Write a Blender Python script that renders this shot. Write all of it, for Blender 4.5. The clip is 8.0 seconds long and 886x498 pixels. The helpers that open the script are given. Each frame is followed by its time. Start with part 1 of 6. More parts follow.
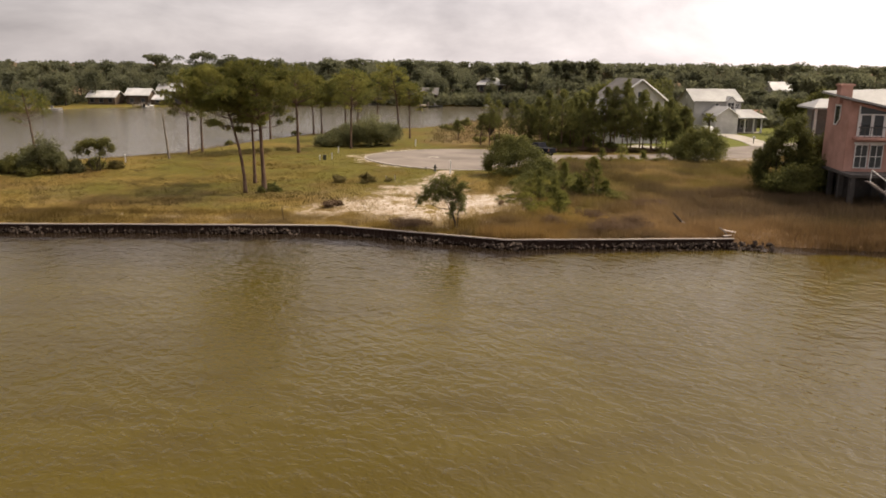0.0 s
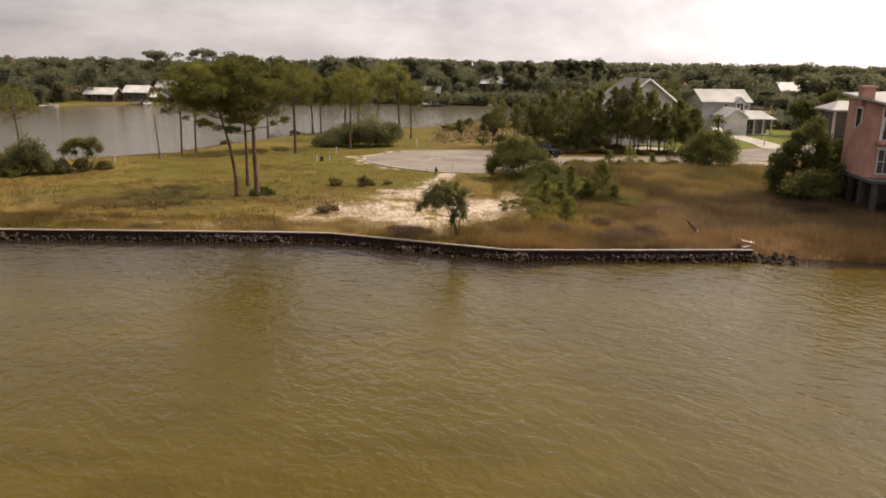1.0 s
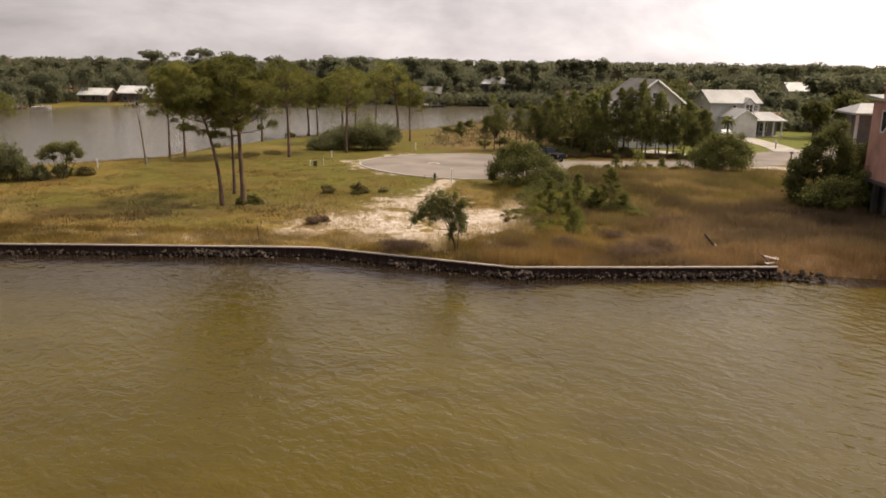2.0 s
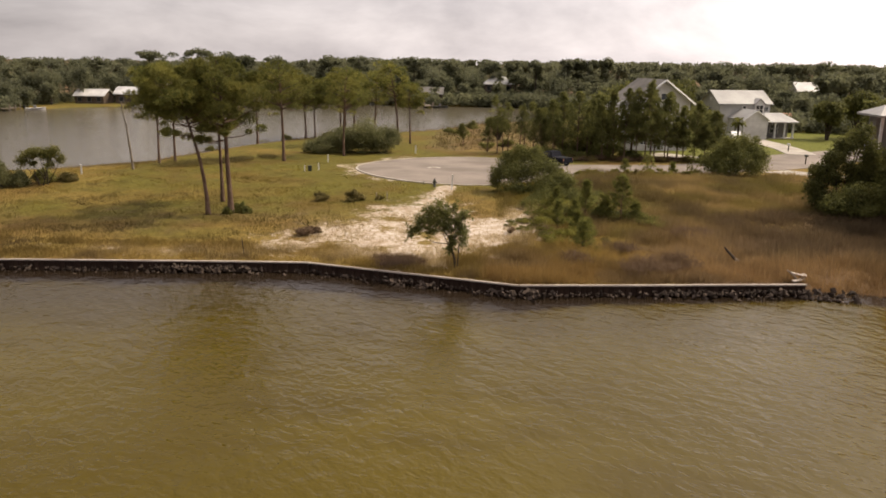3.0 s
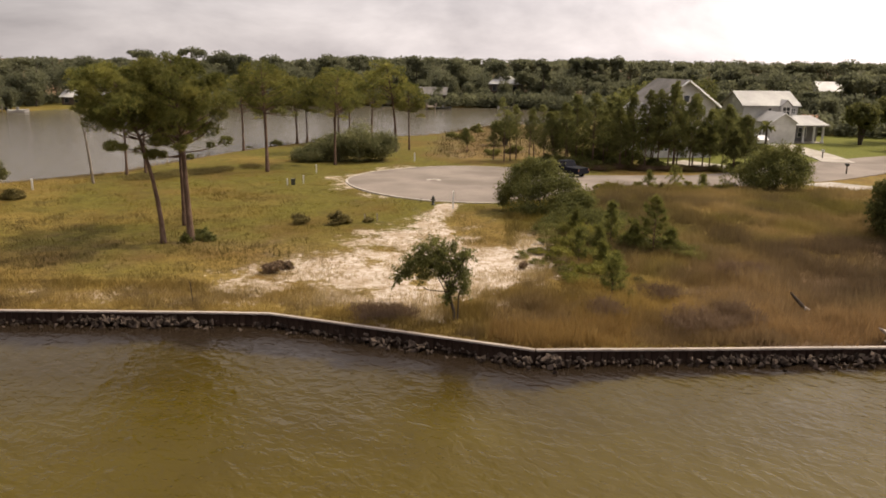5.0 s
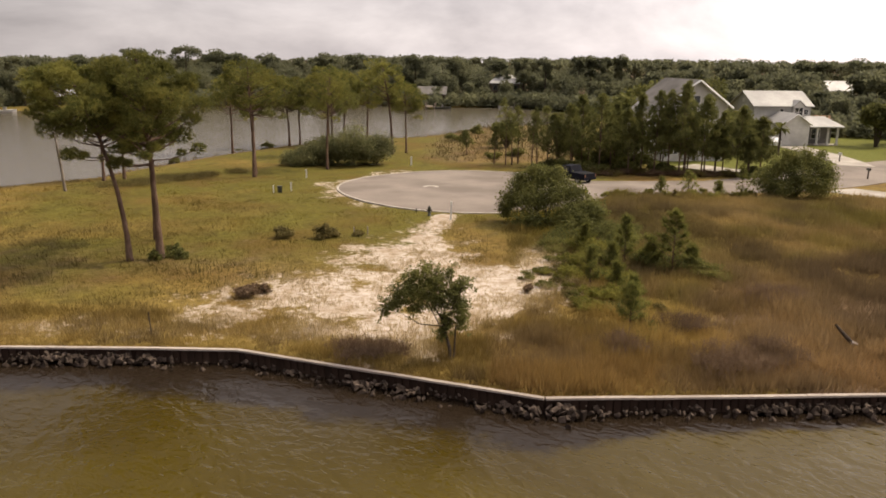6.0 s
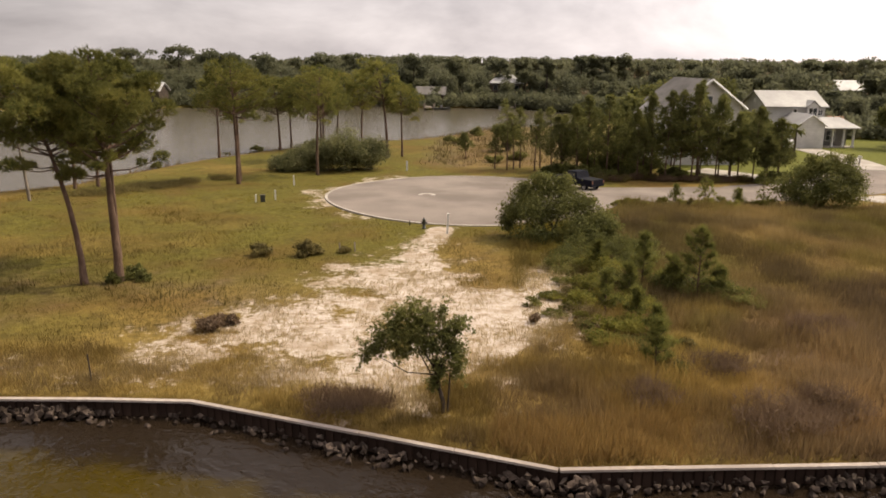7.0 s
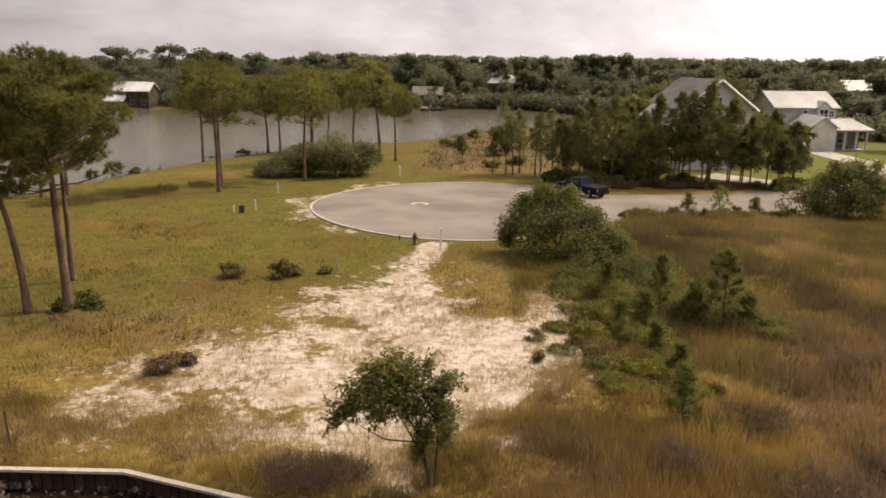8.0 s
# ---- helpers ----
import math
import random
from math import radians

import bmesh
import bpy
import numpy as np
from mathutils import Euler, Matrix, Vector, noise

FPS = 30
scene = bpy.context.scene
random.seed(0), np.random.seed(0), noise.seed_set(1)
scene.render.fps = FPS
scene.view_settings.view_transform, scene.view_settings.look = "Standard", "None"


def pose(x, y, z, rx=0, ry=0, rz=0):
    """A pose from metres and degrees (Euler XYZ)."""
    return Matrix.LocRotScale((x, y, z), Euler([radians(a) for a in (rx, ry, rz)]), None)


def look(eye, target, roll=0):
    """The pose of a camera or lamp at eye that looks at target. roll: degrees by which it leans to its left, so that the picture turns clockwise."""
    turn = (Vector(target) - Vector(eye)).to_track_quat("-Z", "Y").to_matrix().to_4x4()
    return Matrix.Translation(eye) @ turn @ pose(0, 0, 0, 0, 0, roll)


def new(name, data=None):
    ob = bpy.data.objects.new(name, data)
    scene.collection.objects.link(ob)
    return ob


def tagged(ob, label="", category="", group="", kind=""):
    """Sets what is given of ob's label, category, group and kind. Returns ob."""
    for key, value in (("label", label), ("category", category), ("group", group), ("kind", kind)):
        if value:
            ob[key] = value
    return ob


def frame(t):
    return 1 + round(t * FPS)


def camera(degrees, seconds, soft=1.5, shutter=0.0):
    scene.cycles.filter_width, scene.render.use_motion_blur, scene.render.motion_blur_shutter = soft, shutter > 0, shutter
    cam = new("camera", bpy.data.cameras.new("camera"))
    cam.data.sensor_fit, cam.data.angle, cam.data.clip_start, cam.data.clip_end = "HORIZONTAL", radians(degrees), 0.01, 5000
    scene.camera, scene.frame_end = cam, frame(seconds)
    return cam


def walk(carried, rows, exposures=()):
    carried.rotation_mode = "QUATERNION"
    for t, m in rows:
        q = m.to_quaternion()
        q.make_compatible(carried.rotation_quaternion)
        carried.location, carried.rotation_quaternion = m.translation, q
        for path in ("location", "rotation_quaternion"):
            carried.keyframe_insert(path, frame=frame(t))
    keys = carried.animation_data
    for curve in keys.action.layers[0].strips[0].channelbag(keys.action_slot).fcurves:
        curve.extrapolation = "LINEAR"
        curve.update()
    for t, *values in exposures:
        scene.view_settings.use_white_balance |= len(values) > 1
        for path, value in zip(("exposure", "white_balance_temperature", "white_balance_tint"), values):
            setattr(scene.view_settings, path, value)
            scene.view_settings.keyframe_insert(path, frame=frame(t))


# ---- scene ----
cam = camera(60.0, 8.0, 1.75)
PATH = [
    (0, (0.212, -0.571, 12.210), (-0.418, 18.859, 7.520), 0.6),
    (0.5, (0.238, 0.805, 12.259), (-0.432, 20.225, 7.539), 0.7),
    (1, (0.200, 2.852, 12.207), (-0.480, 22.272, 7.477), 0.9),
    (1.5, (0.261, 5.047, 12.276), (-0.439, 24.467, 7.536), 0.9),
    (3, (0.401, 11.190, 12.266), (-0.399, 30.610, 7.526), 0.8),
    (3.5, (0.343, 13.203, 12.326), (-0.477, 32.613, 7.586), 0.7),
    (4, (0.395, 15.889, 12.310), (-0.475, 35.289, 7.560), 0.7),
    (4.5, (0.393, 18.539, 12.346), (-0.517, 37.939, 7.586), 0.7),
    (6, (0.398, 26.250, 12.321), (-0.542, 45.640, 7.521), 0.7),
    (6.5, (0.398, 28.830, 12.295), (-0.542, 48.220, 7.485), 0.7),
    (7, (0.428, 31.691, 12.162), (-0.522, 51.081, 7.362), 0.6),
    (7.5, (0.432, 34.647, 12.218), (-0.518, 54.027, 7.388), 0.6),
    (8, (0.538, 36.637, 12.132), (-0.372, 56.027, 7.322), 0.6),
]
walk(cam, [(t, look(eye, target, roll)) for t, eye, target, roll in PATH])

# ---- world, sun ----
SUN_AZ, SUN_EL = 62.5, 48.0          # degrees: the sun stands to the east, behind the lots
world = bpy.data.worlds.new("sky")
scene.world = world
world.use_nodes = True
wt = world.node_tree
wt.nodes.clear()


def wnode(kind, **values):
    n = wt.nodes.new(kind)
    for k, v in values.items():
        n.inputs[k].default_value = v
    return n


w_sky = wt.nodes.new("ShaderNodeTexSky")
w_sky.sky_type, w_sky.sun_disc = "NISHITA", False
w_sky.sun_elevation, w_sky.sun_rotation = radians(SUN_EL), radians(SUN_AZ)
w_sky.air_density, w_sky.dust_density = 1.0, 2.0
w_dim = wt.nodes.new("ShaderNodeVectorMath")
w_dim.operation = "SCALE"
w_dim.inputs["Scale"].default_value = 0.09
w_co = wt.nodes.new("ShaderNodeTexCoord")
w_sep = wt.nodes.new("ShaderNodeSeparateXYZ")
w_map = wt.nodes.new("ShaderNodeMapping")
w_map.inputs["Scale"].default_value = (1.0, 1.0, 2.4)
w_noise = wnode("ShaderNodeTexNoise", Scale=3.6, Detail=7.0, Roughness=0.55, Distortion=0.3)
w_ramp = wt.nodes.new("ShaderNodeValToRGB")
w_ramp.color_ramp.elements[0].position, w_ramp.color_ramp.elements[1].position = 0.38, 0.62
w_ramp.color_ramp.elements[0].color = (0.61, 0.54, 0.54, 1)
w_ramp.color_ramp.elements[1].color = (1.02, 0.91, 0.885, 1)
# the veil of cloud is brighter towards the sun
w_dot = wt.nodes.new("ShaderNodeVectorMath")
w_dot.operation = "DOT_PRODUCT"
w_dot.inputs[1].default_value = (math.sin(radians(SUN_AZ)) * math.cos(radians(SUN_EL)), math.cos(radians(SUN_AZ)) * math.cos(radians(SUN_EL)), math.sin(radians(SUN_EL)))
w_glow = wt.nodes.new("ShaderNodeMapRange")
w_glow.inputs["From Min"].default_value, w_glow.inputs["From Max"].default_value = -0.03, 1.13
w_glow.inputs["To Min"].default_value, w_glow.inputs["To Max"].default_value = 0.67, 2.2
w_halo = wt.nodes.new("ShaderNodeMapRange")
w_halo.inputs["From Min"].default_value, w_halo.inputs["From Max"].default_value = 0.66, 0.98
w_halo.inputs["To Min"].default_value, w_halo.inputs["To Max"].default_value = 0.0, 2.6
w_sum = wt.nodes.new("ShaderNodeMath")
w_sum.operation = "ADD"
# and thins out overhead
w_high = wt.nodes.new("ShaderNodeMapRange")
w_high.inputs["From Min"].default_value, w_high.inputs["From Max"].default_value = 0.10, 0.6
w_high.inputs["To Min"].default_value, w_high.inputs["To Max"].default_value = 1.0, 0.42
# the thin cloud is lifted again round the zenith, unseen, to fill the shadows
w_zenith = wt.nodes.new("ShaderNodeMapRange")
w_zenith.inputs["From Min"].default_value, w_zenith.inputs["From Max"].default_value = 0.50, 1.0
w_zenith.inputs["To Min"].default_value, w_zenith.inputs["To Max"].default_value = 0.0, 0.85
w_veil = wt.nodes.new("ShaderNodeMath")
w_veil.operation = "ADD"
w_mul = wt.nodes.new("ShaderNodeMath")
w_mul.operation = "MULTIPLY"
w_cloud = wt.nodes.new("ShaderNodeVectorMath")
w_cloud.operation = "SCALE"
w_mix = wt.nodes.new("ShaderNodeMix")
w_mix.data_type = "RGBA"
w_mix.inputs[0].default_value = 0.86
w_bg = wnode("ShaderNodeBackground", Strength=1.0)
w_out = wt.nodes.new("ShaderNodeOutputWorld")
for a, b in ((w_co.outputs["Generated"], w_map.inputs["Vector"]), (w_map.outputs[0], w_noise.inputs["Vector"]),
             (w_co.outputs["Generated"], w_sep.inputs[0]), (w_noise.outputs[0], w_ramp.inputs[0]),
             (w_co.outputs["Generated"], w_dot.inputs[0]), (w_dot.outputs["Value"], w_glow.inputs["Value"]), (w_sep.outputs["Z"], w_high.inputs["Value"]),
             (w_dot.outputs["Value"], w_halo.inputs["Value"]), (w_glow.outputs[0], w_sum.inputs[0]), (w_halo.outputs[0], w_sum.inputs[1]), (w_sum.outputs[0], w_mul.inputs[0]), (w_sep.outputs["Z"], w_zenith.inputs["Value"]), (w_high.outputs[0], w_veil.inputs[0]), (w_zenith.outputs[0], w_veil.inputs[1]), (w_veil.outputs[0], w_mul.inputs[1]),
             (w_ramp.outputs[0], w_cloud.inputs[0]), (w_mul.outputs[0], w_cloud.inputs["Scale"]),
             (w_sky.outputs[0], w_dim.inputs[0]), (w_dim.outputs[0], w_mix.inputs[6]), (w_cloud.outputs[0], w_mix.inputs[7]),
             (w_mix.outputs[2], w_bg.inputs["Color"]), (w_bg.outputs[0], w_out.inputs["Surface"])):
    wt.links.new(a, b)

sun_data = bpy.data.lights.new("sun", "SUN")
sun_data.energy, sun_data.angle, sun_data.color = 3.65, radians(2.0), (1.0, 0.842, 0.58)
sun = new("sun", sun_data)
sun_dir = Vector((math.sin(radians(SUN_AZ)) * math.cos(radians(SUN_EL)), math.cos(radians(SUN_AZ)) * math.cos(radians(SUN_EL)), math.sin(radians(SUN_EL))))
sun.matrix_world = look(sun_dir * 200, (0, 0, 0))

# ---- small tools ----
rng = np.random.default_rng(7)


def vnoise(x, y, size, seed=0):
    """Smooth value noise, 0 to 1, with lumps of that size in metres."""
    x, y = np.asarray(x, float) / size + 1000.0, np.asarray(y, float) / size + 1000.0
    ix, iy = np.floor(x), np.floor(y)
    fx, fy = x - ix, y - iy
    fx, fy = fx * fx * (3 - 2 * fx), fy * fy * (3 - 2 * fy)

    def h(i, j):
        v = np.sin(i * 127.1 + j * 311.7 + seed * 74.7) * 43758.5453
        return v - np.floor(v)
    return (h(ix, iy) * (1 - fx) + h(ix + 1, iy) * fx) * (1 - fy) + (h(ix, iy + 1) * (1 - fx) + h(ix + 1, iy + 1) * fx) * fy


def fbm(x, y, size, seed=0):
    return (vnoise(x, y, size, seed) + 0.5 * vnoise(x, y, size / 2.1, seed + 1) + 0.25 * vnoise(x, y, size / 4.3, seed + 2)) / 1.75


def smooth(a, b, v):
    t = np.clip((np.asarray(v, float) - a) / (b - a), 0, 1)
    return t * t * (3 - 2 * t)


def line_distance(x, y, pts, closed=False):
    x, y = np.asarray(x, float), np.asarray(y, float)
    best = np.full(x.shape, 1e9)
    n = len(pts)
    for i in range(n if closed else n - 1):
        (ax, ay), (bx, by) = pts[i], pts[(i + 1) % n]
        dx, dy = bx - ax, by - ay
        t = np.clip(((x - ax) * dx + (y - ay) * dy) / (dx * dx + dy * dy), 0, 1)
        best = np.minimum(best, np.hypot(x - ax - t * dx, y - ay - t * dy))
    return best


def inside(x, y, pts):
    x, y = np.asarray(x, float), np.asarray(y, float)
    c = np.zeros(x.shape, bool)
    n = len(pts)
    for i in range(n):
        (ax, ay), (bx, by) = pts[i], pts[(i + 1) % n]
        if ay != by:
            c ^= ((ay > y) != (by > y)) & (x < (bx - ax) * (y - ay) / (by - ay) + ax)
    return c


def signed(x, y, pts):
    d = line_distance(x, y, pts, True)
    return np.where(inside(x, y, pts), d, -d)


def np_mesh(name, V, F, soft=False):
    """A mesh from arrays: vertices, and faces that all have the same number of corners (or a list of such arrays)."""
    Fs = F if isinstance(F, list) else [F]
    Fs = [np.asarray(f, np.int32) for f in Fs if len(f)]
    me = bpy.data.meshes.new(name)
    V = np.asarray(V, np.float32)
    me.vertices.add(len(V))
    me.vertices.foreach_set("co", V.ravel())
    loops = np.concatenate([f.ravel() for f in Fs])
    totals = np.concatenate([np.full(len(f), f.shape[1], np.int32) for f in Fs])
    starts = np.concatenate([[0], np.cumsum(totals)[:-1]]).astype(np.int32)
    me.loops.add(len(loops))
    me.loops.foreach_set("vertex_index", loops)
    me.polygons.add(len(totals))
    me.polygons.foreach_set("loop_start", starts)
    me.polygons.foreach_set("loop_total", totals)
    me.polygons.foreach_set("use_smooth", np.full(len(totals), bool(soft)))
    me.update(calc_edges=True)
    me.validate()
    return me


def joined(pieces):
    """Joins (V, F) pieces into one V and a list of face arrays."""
    V, groups, at = [], {}, 0
    for v, f in pieces:
        v = np.asarray(v, float)
        for ff in (f if isinstance(f, list) else [f]):
            ff = np.asarray(ff, np.int32)
            if len(ff):
                groups.setdefault(ff.shape[1], []).append(ff + at)
        V.append(v)
        at += len(v)
    return np.concatenate(V), [np.concatenate(g) for g in groups.values()]


BOX_F = np.array([[0, 3, 2, 1], [4, 5, 6, 7], [0, 1, 5, 4], [1, 2, 6, 5], [2, 3, 7, 6], [3, 0, 4, 7]])


def box(x0, x1, y0, y1, z0, z1):
    return np.array([[x0, y0, z0], [x1, y0, z0], [x1, y1, z0], [x0, y1, z0], [x0, y0, z1], [x1, y0, z1], [x1, y1, z1], [x0, y1, z1]], float), BOX_F


def tube(pts, radii, sides=7):
    pts = np.asarray(pts, float)
    V, F = [], []
    for i, p in enumerate(pts):
        d = pts[min(i + 1, len(pts) - 1)] - pts[max(i - 1, 0)]
        d /= np.linalg.norm(d) + 1e-9
        a = np.cross(d, (0.3, 0.9, 0.1))
        a /= np.linalg.norm(a) + 1e-9
        b = np.cross(d, a)
        ang = np.arange(sides) * 2 * np.pi / sides
        V.append(p + radii[i] * (np.cos(ang)[:, None] * a + np.sin(ang)[:, None] * b))
    k = np.arange(sides)
    for i in range(len(pts) - 1):
        F.append(np.stack([i * sides + k, i * sides + (k + 1) % sides, (i + 1) * sides + (k + 1) % sides, (i + 1) * sides + k], 1))
    return np.concatenate(V), np.concatenate(F)


def directions(n, up=0.0):
    d = rng.normal(size=(n, 3))
    d[:, 2] += up
    return d / (np.linalg.norm(d, axis=1)[:, None] + 1e-9)


def leaf_cards(C, size, up=0.5, long=0.55, out=None):
    """A pointed leaf or spray at each place."""
    n = len(C)
    nrm = directions(n, up)
    if out is not None:
        nrm = out + (0, 0, up * 0.5) + rng.normal(0, 0.65, (n, 3))
        nrm /= np.linalg.norm(nrm, axis=1)[:, None] + 1e-9
    u = np.cross(nrm, directions(n))
    u /= np.linalg.norm(u, axis=1)[:, None] + 1e-9
    v = np.cross(nrm, u)
    s = (size * rng.uniform(0.6, 1.35, n))[:, None]
    V = np.stack([C - u * s - v * s * long, C - u * s * 0.8 + v * s * long + nrm * s * 0.15, C + u * s * 1.1], 1).reshape(-1, 3)
    return V, np.arange(n * 3).reshape(-1, 3)


def needle_tufts(C, length, count, up=0.55, wide=0.16, out=None):
    """Bunches of needles: narrow blades that spread from each place, along out where it is given."""
    n = len(C) * count
    base = np.repeat(C, count, 0)
    d = directions(n, up)
    if out is not None:
        d = d + np.repeat(out, count, 0) * 0.9
        d /= np.linalg.norm(d, axis=1)[:, None] + 1e-9
    w = np.cross(d, directions(n))
    w /= np.linalg.norm(w, axis=1)[:, None] + 1e-9
    L = (length * rng.uniform(0.6, 1.2, n))[:, None]
    V = np.stack([base + w * L * wide * 0.5, base - w * L * wide * 0.5, base + d * L], 1).reshape(-1, 3)
    return V, np.arange(n * 3).reshape(-1, 3)


def part(name, shape, material, parent=None, label="", soft=False):
    """Links a shape (V, F) or a mesh as one object under a thing or a part."""
    me = shape if isinstance(shape, bpy.types.Mesh) else np_mesh(name, shape[0], shape[1], soft)
    if material is not None and not me.materials:
        me.materials.append(material)
    ob = new(name, me)
    if parent is not None:
        ob.parent = parent
    return tagged(ob, label)


def thing(name, at, label, category, group="", turn=0.0, kind=""):
    ob = new(name)
    ob.empty_display_size = 0.2
    ob.matrix_basis = pose(*at, 0, 0, turn)
    return tagged(ob, label, category, group, kind)


# ---- materials ----
def node_material(name):
    m = bpy.data.materials.new(name)
    m.use_nodes = True
    nt = m.node_tree
    return m, nt, nt.nodes["Principled BSDF"]


def mix_rgb(nt, fac, a, b, blend="MIX"):
    n = nt.nodes.new("ShaderNodeMix")
    n.data_type, n.blend_type = "RGBA", blend
    for socket, v in ((n.inputs[0], fac), (n.inputs[6], a), (n.inputs[7], b)):
        if isinstance(v, bpy.types.NodeSocket):
            nt.links.new(v, socket)
        elif isinstance(v, (int, float)):
            socket.default_value = v
        else:
            socket.default_value = (*v, 1)
    return n.outputs[2]


def noise_node(nt, scale, detail=4.0, rough=0.55, space="Object", stretch=None):
    co = nt.nodes.new("ShaderNodeTexCoord").outputs[space]
    if stretch:
        mp = nt.nodes.new("ShaderNodeMapping")
        mp.inputs["Scale"].default_value = stretch
        nt.links.new(co, mp.inputs["Vector"])
        co = mp.outputs[0]
    n = nt.nodes.new("ShaderNodeTexNoise")
    n.inputs["Scale"].default_value, n.inputs["Detail"].default_value, n.inputs["Roughness"].default_value = scale, detail, rough
    nt.links.new(co, n.inputs["Vector"])
    return n.outputs[0]


def ramp(nt, fac, lo, hi):
    n = nt.nodes.new("ShaderNodeMapRange")
    n.inputs["From Min"].default_value, n.inputs["From Max"].default_value = lo, hi
    n.interpolation_type = "SMOOTHSTEP"
    nt.links.new(fac, n.inputs["Value"])
    return n.outputs[0]


def surface(name, c1, c2, grain=8.0, blotch=0.6, rough=0.8, bump=0.3, metal=0.0, stretch=None, spread=0.25, per_object=0.0, depth=0.02):
    """Two colours mixed by fine grain and broad blotches, with relief."""
    m, nt, p = node_material(name)
    f1 = noise_node(nt, grain, 6.0, 0.6, stretch=stretch)
    f2 = noise_node(nt, blotch, 3.0)
    c = mix_rgb(nt, ramp(nt, f1, 0.5 - spread, 0.5 + spread), c1, c2)
    c = mix_rgb(nt, ramp(nt, f2, 0.3, 0.7), c, tuple(v * 0.78 for v in c1))
    if per_object:
        r = nt.nodes.new("ShaderNodeObjectInfo").outputs["Random"]
        hsv = nt.nodes.new("ShaderNodeHueSaturation")
        mr = nt.nodes.new("ShaderNodeMapRange")
        mr.inputs["To Min"].default_value, mr.inputs["To Max"].default_value = 1 - per_object, 1 + per_object
        nt.links.new(r, mr.inputs["Value"])
        nt.links.new(mr.outputs[0], hsv.inputs["Value"])
        nt.links.new(c, hsv.inputs["Color"])
        c = hsv.outputs[0]
    nt.links.new(c, p.inputs["Base Color"])
    p.inputs["Roughness"].default_value, p.inputs["Metallic"].default_value = rough, metal
    p.inputs["Specular IOR Level"].default_value = 0.5 if rough < 0.7 else 0.15
    if bump:
        b = nt.nodes.new("ShaderNodeBump")
        b.inputs["Strength"].default_value, b.inputs["Distance"].default_value = bump, depth
        nt.links.new(f1, b.inputs["Height"])
        nt.links.new(b.outputs[0], p.inputs["Normal"])
    return m


def foliage(name, dark, mid, light, through_light=0.4, patch=0.55):
    """Leaves or needles: each leaf its own tone, broad patches of tone over the crown, some light passing through."""
    m, nt, p = node_material(name)
    isl = nt.nodes.new("ShaderNodeNewGeometry").outputs["Random Per Island"]
    c = mix_rgb(nt, ramp(nt, isl, 0.0, 0.7), dark, mid)
    c = mix_rgb(nt, ramp(nt, isl, 0.75, 1.0), c, light)
    c = mix_rgb(nt, ramp(nt, noise_node(nt, patch, 3.0), 0.40, 0.72), c, light)
    r = nt.nodes.new("ShaderNodeObjectInfo").outputs["Random"]
    mr = nt.nodes.new("ShaderNodeMapRange")
    mr.inputs["To Min"].default_value, mr.inputs["To Max"].default_value = 0.8, 1.2
    nt.links.new(r, mr.inputs["Value"])
    hsv = nt.nodes.new("ShaderNodeHueSaturation")
    nt.links.new(mr.outputs[0], hsv.inputs["Value"])
    nt.links.new(c, hsv.inputs["Color"])
    nt.links.new(hsv.outputs[0], p.inputs["Base Color"])
    p.inputs["Roughness"].default_value = 0.6
    p.inputs["Specular IOR Level"].default_value = 0.1
    t = nt.nodes.new("ShaderNodeBsdfTranslucent")
    nt.links.new(hsv.outputs[0], t.inputs["Color"])
    mx = nt.nodes.new("ShaderNodeMixShader")
    mx.inputs[0].default_value = through_light
    nt.links.new(p.outputs[0], mx.inputs[1])
    nt.links.new(t.outputs[0], mx.inputs[2])
    nt.links.new(mx.outputs[0], nt.nodes["Material Output"].inputs["Surface"])
    return m


M_PINE = foliage("pine_needles", (0.086, 0.095, 0.028), (0.154, 0.160, 0.045), (0.275, 0.256, 0.068), 0.5)
M_PINE_YOUNG = foliage("young_pine_needles", (0.090, 0.098, 0.030), (0.165, 0.168, 0.045), (0.26, 0.25, 0.065), 0.5)
M_PINE_STREET = foliage("street_pine_needles", (0.082, 0.090, 0.035), (0.140, 0.146, 0.050), (0.225, 0.22, 0.068), 0.5)
M_OAK = foliage("oak_leaves", (0.082, 0.088, 0.030), (0.130, 0.134, 0.042), (0.190, 0.186, 0.055), 0.5)
M_SHRUB = foliage("shrub_leaves", (0.115, 0.118, 0.026), (0.195, 0.188, 0.042), (0.29, 0.262, 0.060), 0.5)
M_WILLOW = foliage("grey_green_leaves", (0.095, 0.100, 0.044), (0.165, 0.168, 0.078), (0.25, 0.245, 0.115), 0.5)
M_SCRUB = foliage("brown_green_scrub", (0.095, 0.078, 0.030), (0.155, 0.128, 0.048), (0.23, 0.19, 0.072), 0.45)
M_MYRTLE = foliage("wax_myrtle_leaves", (0.095, 0.098, 0.030), (0.160, 0.156, 0.046), (0.24, 0.225, 0.07), 0.5)
M_DEAD = foliage("dead_brush", (0.115, 0.076, 0.046), (0.160, 0.108, 0.068), (0.22, 0.155, 0.10), 0.4)
# far leaves paler and greyer: distance haze put into their colour
M_WOODS_HAZED = foliage("hazed_far_wood_leaves", (0.138, 0.144, 0.092), (0.156, 0.162, 0.098), (0.196, 0.198, 0.110), 0.6, 0.13)
M_BARK = surface("pine_bark", (0.10, 0.063, 0.045), (0.235, 0.160, 0.115), 9.0, 0.7, 0.9, 0.8, stretch=(1, 1, 0.25), depth=0.04)
